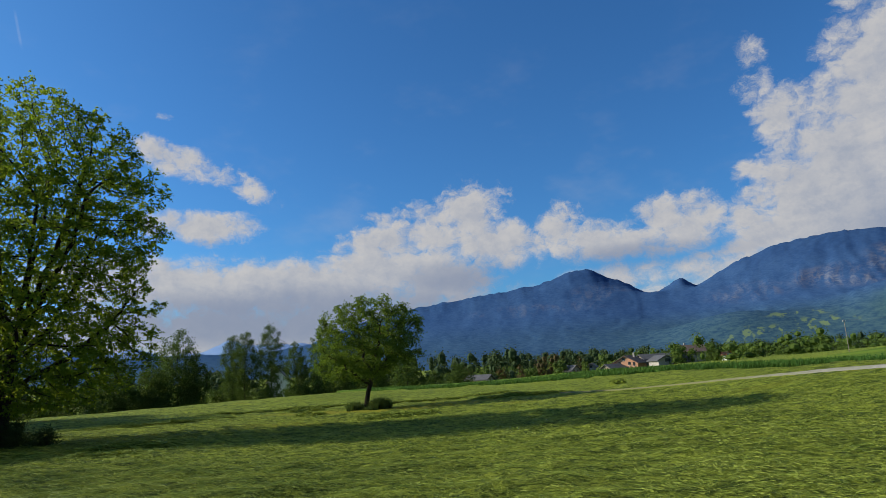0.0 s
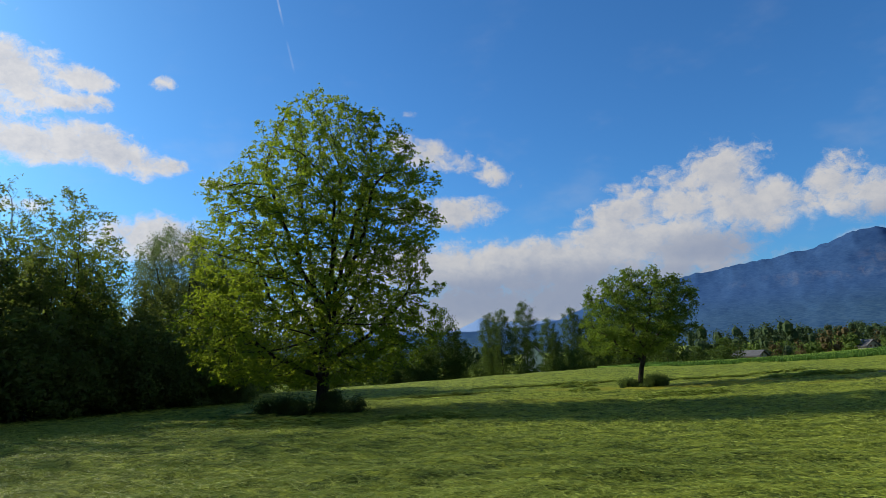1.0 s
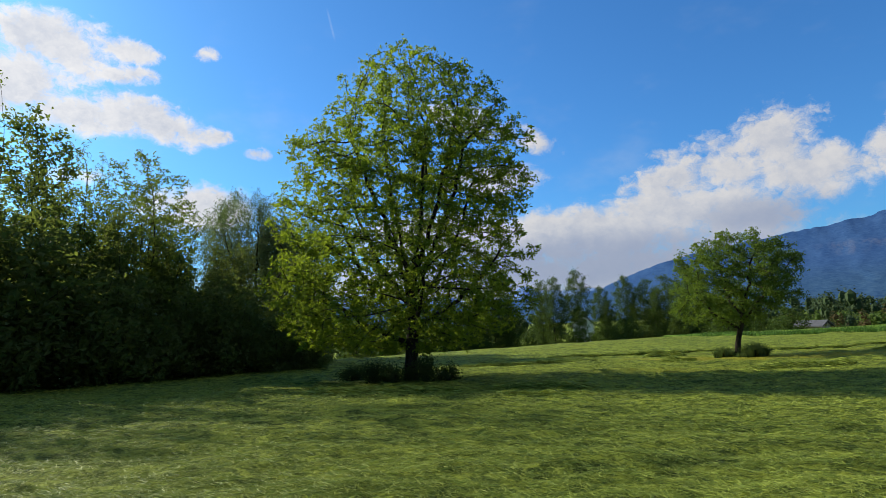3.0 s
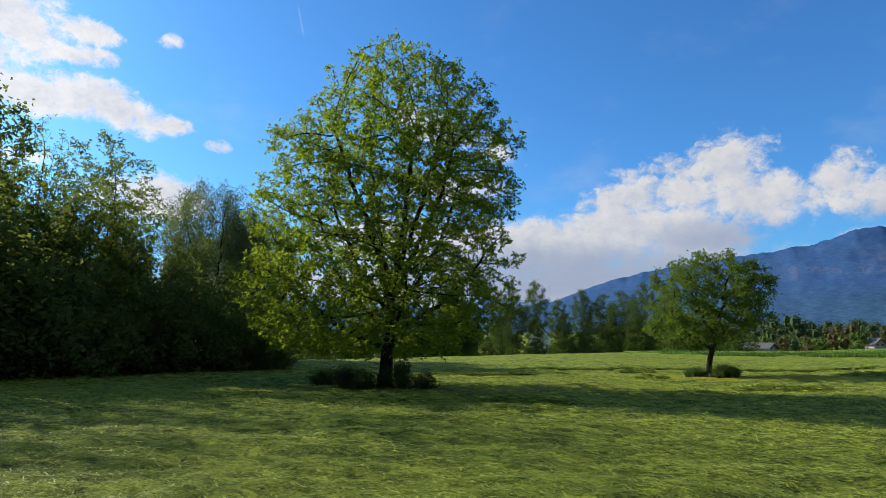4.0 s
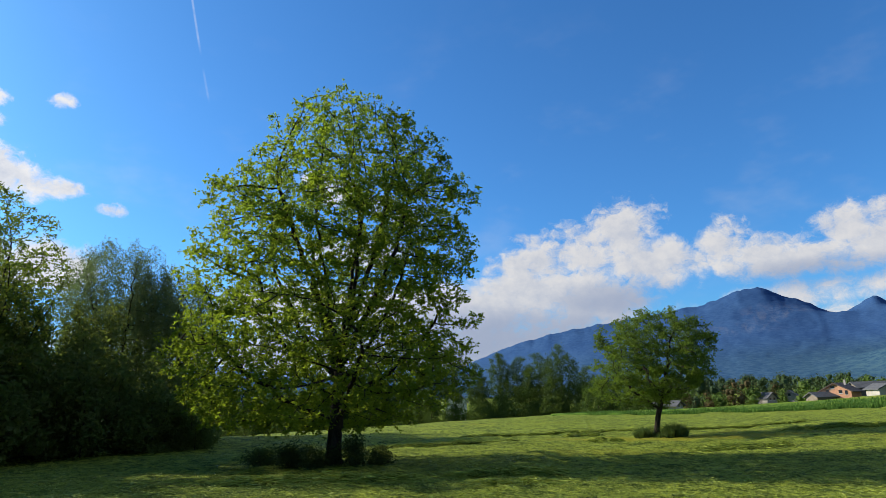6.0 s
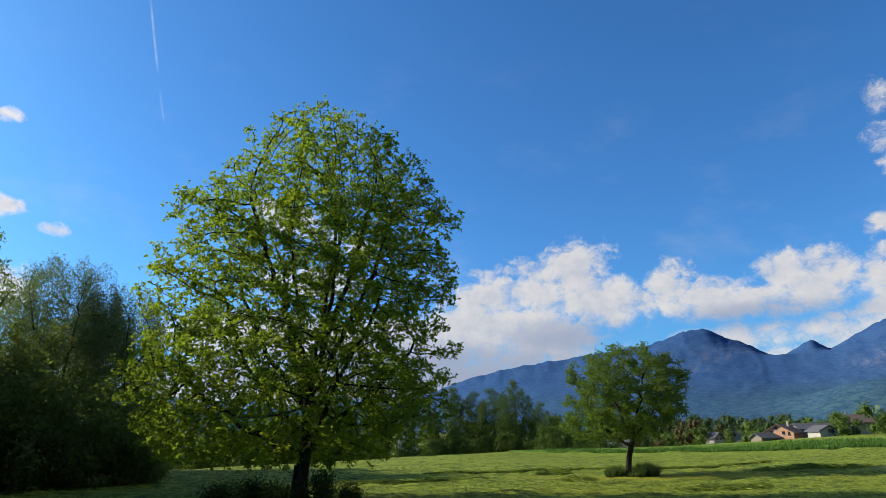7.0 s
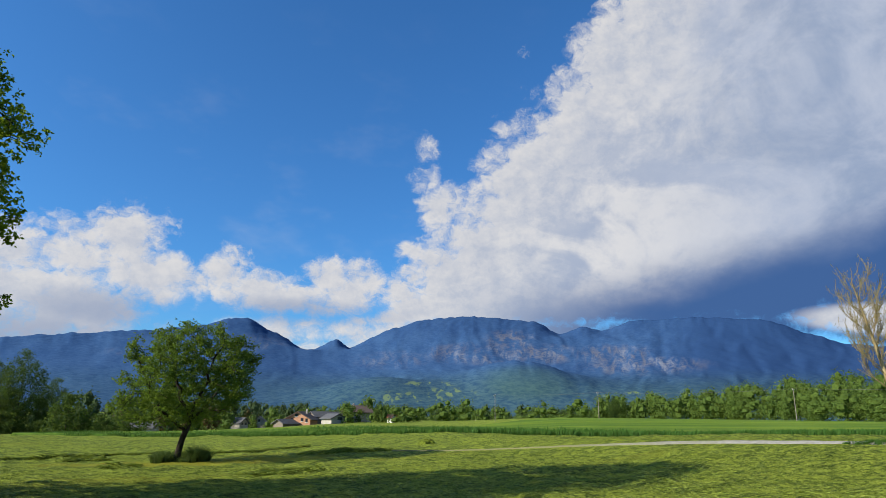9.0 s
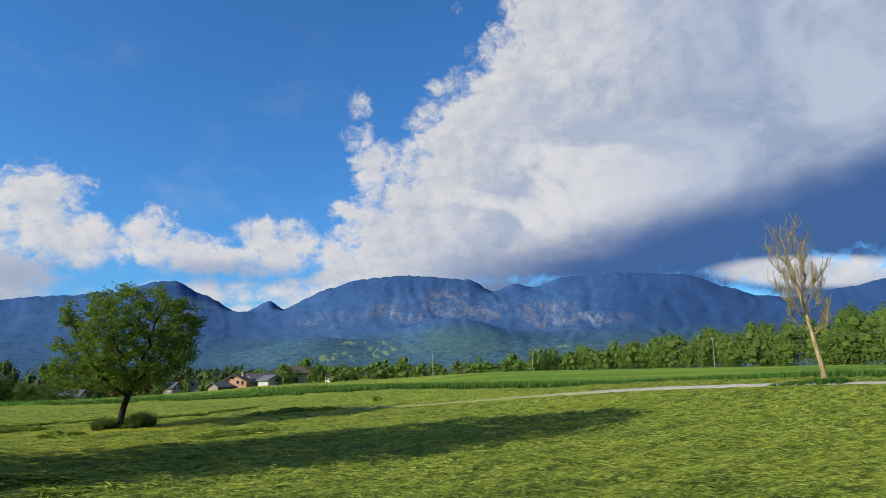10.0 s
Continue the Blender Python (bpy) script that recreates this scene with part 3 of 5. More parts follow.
def skin(nodes, parent, rad, pick, rng):
    """Tubes along the limbs whose thickness pick() accepts."""
    kids = [[] for _ in nodes]
    for i, p in enumerate(parent):
        if p >= 0:
            kids[p].append(i)
    main = {}
    for i, ks in enumerate(kids):
        if ks:
            main[i] = max(ks, key=lambda k: rad[k])
    V, Fc, off = [], [], 0
    starts = [0] + [k for i, ks in enumerate(kids) for k in ks if k != main[i]]
    for s in starts:
        chain = [parent[s]] if parent[s] >= 0 else []
        i = s
        while True:
            chain.append(i)
            if i not in main:
                break
            i = main[i]
        radii = [rad[c] for c in chain]
        if parent[s] >= 0:
            radii[0] = rad[s]
        while chain and not pick(radii[-1]):
            chain.pop(), radii.pop()
        while len(chain) > 1 and not pick(radii[1]):
            chain.pop(0), radii.pop(0)
        if len(chain) < 2:
            continue
        P = nodes[chain]
        sides = 10 if radii[0] > 0.10 else 6 if radii[0] > 0.035 else 3
        tang = np.gradient(P, axis=0)
        tang /= np.linalg.norm(tang, axis=1)[:, None] + 1e-9
        ref = np.array([1.0, 0.13, 0.07])
        a = np.cross(tang, ref)
        a /= np.linalg.norm(a, axis=1)[:, None] + 1e-9
        b = np.cross(tang, a)
        th = np.linspace(0, 2 * math.pi, sides, endpoint=False)
        ring = P[:, None] + np.array(radii)[:, None, None] * (a[:, None] * np.cos(th)[None, :, None] + b[:, None] * np.sin(th)[None, :, None])
        V.append(ring.reshape(-1, 3))
        i = np.arange(len(chain) * sides).reshape(len(chain), sides) + off
        j = np.roll(i, -1, axis=1)
        Fc.append(np.stack([i[:-1], j[:-1], j[1:], i[1:]], -1).reshape(-1, 4))
        off += len(chain) * sides
    if not V:
        return np.zeros((0, 3)), np.zeros((0, 4), int)
    return np.concatenate(V), np.concatenate(Fc)


def leaves(rng, at, size, slim=0.55, droop=0.35, up=0.35, axis=None, facing=None):
    """One folded rhombic leaf at each point: two triangles along its midrib."""
    n = len(at)
    if axis is None:
        axis = rng.normal(0, 1, (n, 3))
        axis[:, 2] = axis[:, 2] * 0.6 - droop
    axis = axis / (np.linalg.norm(axis, axis=1)[:, None] + 1e-9)
    normal = rng.normal(0, 1, (n, 3))
    normal[:, 2] += up
    if facing is not None:
        normal = facing + 0.6 * normal
    side = np.cross(axis, normal)
    side /= np.linalg.norm(side, axis=1)[:, None] + 1e-9
    face = np.cross(side, axis)
    L = (size * rng.uniform(0.65, 1.3, n))[:, None]
    fold = 0.16 * L * face
    V = np.stack([at - axis * L * 0.5, at + side * L * slim * 0.5 + fold, at + axis * L * 0.5, at - side * L * slim * 0.5 + fold], 1)
    i = np.arange(n)[:, None] * 4
    Fc = np.concatenate([i + (0, 1, 2), i + (0, 2, 3)], 1).reshape(-1, 3)
    return V.reshape(-1, 3), Fc


def inside(rng, n, rows, depth=0.85, lump=0.16, shell=0.0, turn=0.0, seed=0):
    """Points within a crown. rows: height, reach to one side, reach to the other."""
    zs = np.array([r[0] for r in rows])
    lo, hi = np.array([r[1] for r in rows]), np.array([r[2] for r in rows])
    out = []
    reach = max(abs(lo).max(), abs(hi).max())
    while len(out) < n:
        p = rng.uniform(-1, 1, (4000, 3)) * (reach, reach, 0)
        p[:, 2] = rng.uniform(zs[0], zs[-1], 4000)
        a, b = np.interp(p[:, 2], zs, lo), np.interp(p[:, 2], zs, hi)
        mid, half = (a + b) / 2, (b - a) / 2
        lumpy = 1 + lump * (rolling(np.arctan2(p[:, 1], p[:, 0] - mid) * 2.6, p[:, 2] * 0.45, 3.0, seed, 3))
        q = np.hypot((p[:, 0] - mid) / (half * lumpy), p[:, 1] / (half * depth * lumpy))
        ok = (q < 1) & (rng.uniform(0, 1, 4000) < (1 - shell) + shell * q ** 2)
        out.extend(p[ok])
    p = np.array(out[:n])
    c, s = math.cos(turn), math.sin(turn)
    return np.stack([p[:, 0] * c - p[:, 1] * s, p[:, 0] * s + p[:, 1] * c, p[:, 2]], 1)


def make_tree(name, label, loc, seed, rows, trunk, leaf, bark, targets=900, leaf_count=20000, leaf_size=0.13, step=0.4, tip=0.011,
              spread=0.26, depth=0.85, turn=0.0, weep=0.0, category="tree", group="", shell=0.35, lump=0.16, base=1.0, slim=0.55, reach=5.0, rise=0.05, kind="", limbs=(), tips=2.2, rosette=0):
    """A tree under one Empty: trunk, branches and a crown of single leaves."""
    rng = np.random.default_rng(seed)
    goal = inside(rng, targets, rows, depth, lump, shell, turn, seed)
    nodes, parent = colonise(rng, trunk, goal, step, step * 1.7, reach, rise=rise, limbs=limbs)
    rad = thickness(parent, tip)
    foot = nodes[:, 2] < 1.2
    rad = np.where(foot & (rad > rad.max() * 0.6), rad * (1 + 0.35 * np.clip(1 - nodes[:, 2] / 1.0, 0, 1) ** 2), rad) * base
    root = thing(name, loc, label, category, group, kind)
    cut = max(0.085 * base, rad.max() * 0.33)
    for part_name, pick in (("trunk", lambda r: r >= cut), ("branchwork", lambda r: r < cut * 1.02)):
        V, Fc = skin(nodes, parent, rad, pick, rng)
        if len(V):
            link(part_name, np_mesh(part_name, V, Fc, True), [bark], root)
    kids = np.bincount(parent[parent >= 0], minlength=len(nodes))
    twig = np.where((rad < tip * base * 3.2) & (nodes[:, 2] > rows[0][0] - 0.4))[0]
    if leaf_count:
        weight = np.where(kids[twig] == 0, tips, 1.0)
        axis = None
        if rosette:
            # leaves sit in bunches that spread from the twig's end
            bunch = rng.choice(twig, leaf_count // rosette, p=weight / weight.sum())
            centre = nodes[bunch] + rng.normal(0, spread, (len(bunch), 3)) * (1, 1, 0.8)
            pick = np.repeat(bunch, rosette)
            off = rng.normal(0, 1, (len(pick), 3)) * (1, 1, 0.6)
            off /= np.linalg.norm(off, axis=1)[:, None]
            at, axis = np.repeat(centre, rosette, axis=0) + off * leaf_size * rng.uniform(0.35, 0.8, len(pick))[:, None], off - (0, 0, 0.25)
        else:
            pick = rng.choice(twig, leaf_count, p=weight / weight.sum())
            at = nodes[pick] + rng.normal(0, spread, (leaf_count, 3)) * (1, 1, 0.8)
        if weep:
            hang = rng.uniform(0, 1, leaf_count) ** 1.3
            strand = (pick * 7 + rng.integers(0, 5, leaf_count)) % 997
            lean = np.stack([np.sin(strand * 1.7), np.cos(strand * 2.3), 0 * strand], 1) * 0.35
            at = nodes[pick] + lean * (0.3 + 0.7 * hang[:, None]) + rng.normal(0, 0.15, (leaf_count, 3))
            at[:, 2] -= hang * weep
            at = at[at[:, 2] > 0.4]
        V, Fc = leaves(rng, at, leaf_size, slim, 0.35 if not weep else 0.9, 0.5, axis)
        link("crown", np_mesh("crown", V, Fc), [leaf], root)
    return root


def straight(h, lean=(0, 0), n=6, bend=0.0):
    return [(lean[0] * k / n + bend * math.sin(math.pi * k / n), lean[1] * k / n, h * k / n) for k in range(n + 1)]


def on_ground(x, y, sink=0.05):
    return (x, y, float(terrain(x, y)) - sink)


# the big tree in the meadow: reach to both sides at each height
OAK = ((1.2, -2.4, 2.4), (1.8, -5.4, 3.9), (2.6, -6.1, 4.9), (3.9, -6.0, 5.5), (5.4, -5.8, 5.2), (7.3, -5.5, 5.3), (9.3, -4.9, 5.8), (10.4, -4.5, 5.7),
       (11.8, -3.3, 4.6), (13.2, -2.5, 4.0), (14.4, -1.5, 2.2), (15.4, -0.3, 0.9))
OAK_AT = (-17.4, 24.9)
make_tree("broadleaf_tree", "large spreading tree with fresh yellow-green spring leaves in the meadow", on_ground(*OAK_AT), 11, OAK,
          [(0, 0, 0), (0.02, 0, 0.5), (0.06, 0, 1.0), (0.12, 0, 1.6), (0.16, 0, 2.2), (0.22, 0, 2.9), (0.24, 0, 3.6), (0.3, 0, 4.3)],
          OAK_LEAF, BARK, targets=6200, leaf_count=136000, leaf_size=0.130, rosette=6, shell=0.72, step=0.27, depth=0.86, turn=radians(25.8), spread=0.17, base=1.12, lump=0.2, tips=2.4, tip=0.0118,
          limbs=((4, (-2.9, -0.8, 7.2), 0.75), (5, (-1.6, 1.4, 8.8), 0.7), (5, (2.9, 0.9, 8.4), 0.7), (6, (1.7, -1.2, 9.6), 0.65), (6, (-0.7, -0.4, 10.4), 0.6),
                 (7, (0.9, 0.8, 11.2), 0.6), (4, (3.6, 2.2, 5.6), 0.7), (3, (-3.8, -1.8, 4.4), 0.65), (3, (2.2, -2.6, 4.2), 0.65), (5, (-3.4, 0.9, 8.6), 0.6), (6, (3.4, -0.6, 10.0), 0.6),
                 (7, (-1.9, -1.3, 11.0), 0.55), (7, (2.1, 1.4, 11.8), 0.55)))

# the small leaning fruit tree
SMALL = ((1.6, -1.8, 0.6), (2.1, -3.0, 1.7), (2.8, -3.4, 2.9), (3.7, -3.2, 3.5), (4.7, -2.7, 3.4), (5.7, -2.0, 3.0), (6.3, -1.2, 2.2), (6.7, -0.5, 1.2))
SMALL_AT = (-5.0, 38.2)
make_tree("fruit_tree", "small leaning fruit tree with a rounded green crown", on_ground(*SMALL_AT), 23, SMALL,
          [(0, 0, 0), (0.03, 0, 0.5), (0.12, 0, 1.0), (0.26, 0, 1.5), (0.42, 0, 2.0), (0.5, 0, 2.5)],
          FRUIT_LEAF, BARK, targets=1500, leaf_count=50000, leaf_size=0.105, rosette=5, shell=0.7, step=0.23, depth=0.9, turn=radians(8), spread=0.15, base=1.15, lump=0.3, tips=2.6, reach=3.0,
          limbs=((3, (-1.7, -0.4, 3.4), 0.7), (4, (1.9, 0.5, 3.9), 0.7), (4, (-0.5, 0.8, 4.6), 0.6), (5, (1.0, -0.8, 4.8), 0.6)))


def make_shrub(name, label, loc, seed, radius, height, leaf, count, size=0.09, group="", category="shrub"):
    rng = np.random.default_rng(seed)
    root = thing(name, loc, label, category, group)
    stems = []
    V, Fc, off = [], [], 0
    for _ in range(26):
        a, q = rng.uniform(0, 2 * math.pi), radius * math.sqrt(rng.uniform(0, 1))
        top = np.array([q * math.cos(a), q * math.sin(a), height * (1 - 0.55 * (q / radius) ** 2) * rng.uniform(0.65, 1.05)])
        foot = np.array([top[0] * 0.45, top[1] * 0.45, 0.0])
        stems.append((foot, top))
        th = np.linspace(0, 2 * math.pi, 3, endpoint=False)
        for k, r in ((0, 0.012), (1, 0.004)):
            V.extend([(foot, top)[k] + r * np.array([math.cos(t), math.sin(t), 0]) for t in th])
        Fc += [(off + i, off + (i + 1) % 3, off + 3 + (i + 1) % 3, off + 3 + i) for i in range(3)]
        off += 6
    link("stems", np_mesh("stems", V, Fc), [BARK], root)
    k = rng.integers(0, len(stems), count)
    t = rng.uniform(0.1, 1.0, count) ** 0.7
    f, tt = np.array([s[0] for s in stems])[k], np.array([s[1] for s in stems])[k]
    at = f + (tt - f) * t[:, None] + rng.normal(0, 0.16 * radius ** 0.5, (count, 3))
    at[:, 2] = np.abs(at[:, 2]) + 0.02
    V, Fc = leaves(rng, at, size)
    link("foliage", np_mesh("foliage", V, Fc), [leaf], root)
    return root


def make_grass_tuft(name, label, loc, seed, radius, height, count, mat=None, group=""):
    rng = np.random.default_rng(seed)
    a, q = rng.uniform(0, 2 * math.pi, count), radius * np.sqrt(rng.uniform(0, 1, count))
    foot = np.stack([q * np.cos(a), q * np.sin(a), np.full(count, -0.05)], 1)
    lean = rng.normal(0, 0.28, (count, 2)) + foot[:, :2] / radius * 0.25
    h = height * (1 - 0.5 * (q / radius) ** 2) * rng.uniform(0.55, 1.1, count)
    mid = foot + np.stack([lean[:, 0] * h * 0.4, lean[:, 1] * h * 0.4, h * 0.6], 1)
    tip = foot + np.stack([lean[:, 0] * h * 1.3, lean[:, 1] * h * 1.3, h], 1)
    w = rng.uniform(0.008, 0.016, count)[:, None]
    side = np.stack([np.cos(a * 3), np.sin(a * 3), 0 * a], 1) * w
    V = np.stack([foot - side, foot + side, mid + side * 0.8, mid - side * 0.8, tip], 1).reshape(-1, 3)
    i = np.arange(count)[:, None] * 5
    Fc = np.concatenate([i + (0, 1, 2), i + (0, 2, 3), i + (3, 2, 4)], 1).reshape(-1, 3)
    ob = link(name, np_mesh(name, V, Fc), [mat or TUFT])
    ob.location = loc
    return tagged(ob, label, "grass", group, "stuff")


# shrubs and long grass left standing at the two trunks
for k, (dx, dy, r, h, c) in enumerate(((-1.1, -1.0, 0.75, 1.0, 2600), (1.1, -0.7, 0.85, 1.2, 3200), (0.1, -1.4, 0.8, 0.7, 2400), (-2.7, -0.3, 0.7, 0.75, 1800), (1.9, -0.2, 0.5, 0.7, 1200))):
    x, y = OAK_AT[0] + dx, OAK_AT[1] + dy
    make_shrub("low_shrub", "dark low shrub growing round the foot of the large tree", on_ground(x, y, 0.0), 40 + k, r, h, SHRUB_LEAF, c, 0.08, "shrubs at the large tree")
for k, (dx, dy, r, h, c) in enumerate(((-0.65, -0.1, 0.5, 0.62, 1300), (0.85, -0.2, 0.6, 0.82, 1800), (0.15, -0.5, 0.4, 0.3, 500))):
    x, y = SMALL_AT[0] + dx, SMALL_AT[1] + dy
    make_grass_tuft("grass_tuft", "tuft of long uncut grass at the fruit tree", on_ground(x, y, 0.0), 60 + k, r, h, c, None, "uncut grass at the fruit tree")

# ---- the wood on the edge of the meadow ----
LEAFY = make_tree("wood_edge_tree", "tall leafy tree with fresh green top at the wood's edge", on_ground(-37.0, 26.8), 71,
                  ((1.0, -2.6, 2.6), (3, -3.4, 3.4), (6, -3.8, 3.8), (9, -3.9, 3.9), (11.5, -3.2, 3.2), (13.0, -2.0, 2.0), (13.9, -0.7, 0.7)),
                  straight(3.0, (0.2, 0.1)), WOOD_LEAF, BARK, targets=1300, leaf_count=20000, rosette=5, leaf_size=0.16, step=0.36, spread=0.18, reach=4.5, rise=0.3, shell=0.7, lump=0.2, tips=2.2,
                  base=0.9, group="trees of the wood",
                  limbs=((4, (-1.8, 0.5, 8.4), 0.5), (5, (1.9, -0.4, 8.8), 0.5), (6, (0.4, 1.6, 9.4), 0.5), (6, (-0.4, -1.6, 9.0), 0.5), (5, (-0.9, 0.9, 10), 0.5), (6, (0.9, 0.3, 10.4), 0.5), (4, (2.4, 1.6, 7.4), 0.5)))
SPARSE = make_tree("half_bare_tree", "tall half-bare tree with thin upright branches", on_ground(-40.5, 25.8), 72,
                   ((2.5, -1.5, 1.5), (5, -2.6, 2.6), (9, -2.9, 2.9), (12, -2.3, 2.3), (15.0, -1.0, 1.0)),
                   straight(5.0, (0.2, 0.2)), WOOD_LEAF, BARK, targets=1300, leaf_count=5000, rosette=4, leaf_size=0.12, step=0.32, spread=0.16, reach=5.0, rise=0.6, tip=0.009, group="trees of the wood")
WILLOW = make_tree("willow_tree", "grey-green willow with hanging twigs and a bare lower trunk", on_ground(-40.0, 38.9), 73,
                   ((5.8, -1.4, 1.4), (7.4, -3.3, 3.3), (9.6, -4.0, 4.0), (11.6, -3.7, 3.7), (13.2, -2.7, 2.7), (14.5, -1.0, 1.0)),
                   straight(6.0, (0.6, 0.0), 8, 0.3), WILLOW_LEAF, BARK, targets=1200, leaf_count=32000, leaf_size=0.165, step=0.36, reach=6.0, weep=1.5, slim=0.36, lump=0.38, shell=0.6, group="trees of the wood",
                   limbs=((5, (-2.2, 0.6, 10.5), 0.6), (6, (2.0, -0.6, 11), 0.6), (7, (0.3, 1.8, 11.5), 0.6), (6, (-0.8, -1.6, 10.8), 0.6)))
DENSE = make_tree("ivy_clad_tree", "dark dense ivy-clad tree in the wood", on_ground(-38.6, 21.2), 74,
                  ((0.3, -2.4, 2.4), (3, -3.0, 3.0), (7, -2.9, 2.9), (10, -2.0, 2.0), (12, -2.4, 2.4), (14.2, -1.9, 1.9), (15.4, -0.8, 0.8)),
                  straight(8.0, (0.1, 0.1)), DARK_LEAF, BARK, targets=480, leaf_count=7000, leaf_size=0.28, step=0.42, spread=0.28, reach=4.0, lump=0.24, group="trees of the wood")
UNDER = make_tree("understorey_tree", "dark bushy young tree filling the wood's edge", on_ground(-33.5, 22.5), 75,
                  ((0.2, -2.6, 2.6), (1.5, -3.1, 3.1), (3.5, -2.8, 2.8), (5.2, -1.6, 1.6), (6.3, -0.4, 0.4)),
                  straight(1.8), DARK_LEAF, BARK, targets=260, leaf_count=3700, leaf_size=0.31, step=0.4, spread=0.3, reach=3.5, lump=0.28, group="undergrowth of the wood", category="young tree")
rng_wood = random.Random(5)
for kind_of, spots in (
        (LEAFY, ((-43, 32, 0.95), (-48, 27, 1.0), (-41.5, 8.0, 0.95), (-48, 13, 1.1), (-39, -5, 1.0))),
        (SPARSE, ((-36.5, 14.5, 1.35), (-46, 37, 0.85), (-38, 3.0, 1.2), (-43.5, 29.5, 0.92), (-38.5, 17.0, 1.2))),
        (DENSE, ((-42.5, 25.5, 0.85), (-43, 12.5, 0.9), (-48, 32, 0.8), (-47, 45, 0.75), (-45, 3, 0.9), (-40.5, 30.5, 0.68), (-38.5, 34.5, 0.55), (-39.5, 14.2, 0.85), (-39.0, 18.0, 0.75), (-40, 11.0, 0.9), (-40, 7.0, 0.95),
                 # rows from x -46 back: added behind the wood's edge to block sun
                 (-50, -2, 1.0), (-52, 8, 1.0), (-53, 18, 1.0), (-53, 26, 0.9), (-54, 38, 0.85), (-52, 48, 0.8), (-46, 20, 0.9), (-46, 8, 0.95), (-34.6, 30.6, 0.48), (-36.2, 34.4, 0.55), (-35.6, 27.4, 0.55), (-34.6, 23.8, 0.6))),
        (WILLOW, ((-42.5, 46.0, 0.95), (-36.5, 41.0, 0.82))),
        (UNDER, ((-28.6, 32.6, 0.42), (-29.8, 33.0, 0.55), (-30.0, 31.0, 0.62), (-31.6, 32.5, 0.8), (-32.4, 29.0, 0.82), (-34.2, 31.0, 1.0), (-34.2, 26.0, 0.9), (-36.5, 32.5, 1.0),
                 (-36, 36, 1.0), (-39.5, 35.5, 0.95), (-43, 38.5, 1.0), (-39.5, 43, 0.9), (-46, 42.5, 1.0), (-34.5, 18.5, 1.3), (-34.2, 14.0, 1.35), (-35.0, 16.2, 1.3), (-33.0, 37.0, 0.8), (-35, 40, 0.9),
                 (-36.0, 10.5, 1.4), (-36.5, 7.0, 1.3), (-37.5, 4.0, 1.0), (-37, -1.0, 1.0), (-38.5, 24.0, 1.35), (-40.5, 31.5, 1.2), (-38.5, 6, 1.3), (-43, 17, 1.5), (-49, 36, 1.4), (-37.5, 28.5, 1.2),
                 # low filler added behind the edge, likewise to stop sun leaking through
                 (-46, 14, 1.5), (-47, 24, 1.5), (-50, 20, 1.6), (-50, 31, 1.5), (-42, 21, 1.4), (-50, 42, 1.4), (-45, 1, 1.4)))):
    for x, y, s in spots:
        ob = copy_thing(kind_of, Matrix.Identity(4))
        ob.matrix_basis = Matrix.LocRotScale(on_ground(x, y), Euler((0, 0, rng_wood.uniform(0, 6.28))), (s, s, s * rng_wood.uniform(0.94, 1.06)))

# ---- trees beyond the meadow ----
POPLAR = make_tree("tall_field_tree", "tall slender tree with a ragged open crown beyond the meadow", on_ground(-41.5, 148), 81,
                   ((1.0, -1.8, 1.8), (5, -2.6, 2.6), (10, -3.2, 3.2), (15, -2.8, 2.8), (18.6, -1.4, 1.4)), straight(8.0, (0.5, 0), 8), ROW_LEAF, BARK,
                   targets=700, leaf_count=13000, leaf_size=0.27, step=0.7, spread=0.42, reach=6, tip=0.02, rise=0.3, group="trees beyond the meadow")
LINDEN = make_tree("round_field_tree", "broad rounded green tree beyond the meadow", on_ground(-56, 132), 82,
                   ((0.6, -3.4, 3.4), (4, -4.8, 4.8), (8, -5.2, 5.2), (13, -4.4, 4.4), (17.5, -1.8, 1.8)), straight(4.0), ROW_LEAF, BARK,
                   targets=700, leaf_count=12500, leaf_size=0.36, step=0.75, spread=0.5, reach=6, tip=0.02, group="trees beyond the meadow")
BUSH = make_tree("field_bush", "dense green bush in the hedge beyond the meadow", on_ground(-30, 146), 83,
                 ((0.1, -3.6, 3.6), (2, -4.2, 4.2), (4.5, -3.6, 3.6), (7.0, -1.2, 1.2)), straight(1.5), ROW_LEAF, BARK,
                 targets=140, leaf_count=2300, leaf_size=0.46, step=0.75, spread=0.5, reach=5, tip=0.02, group="hedge beyond the meadow", category="bush")

def set_row(kind_of, az, dist, s, rng):
    x, y = -5 + dist * math.sin(radians(az)), 2 + dist * math.cos(radians(az))
    ob = copy_thing(kind_of, Matrix.Identity(4))
    ob.matrix_basis = Matrix.LocRotScale(on_ground(x, y, 0.2), Euler((0, 0, rng.uniform(0, 6.28))), (s, s, s * rng.uniform(0.93, 1.07)))


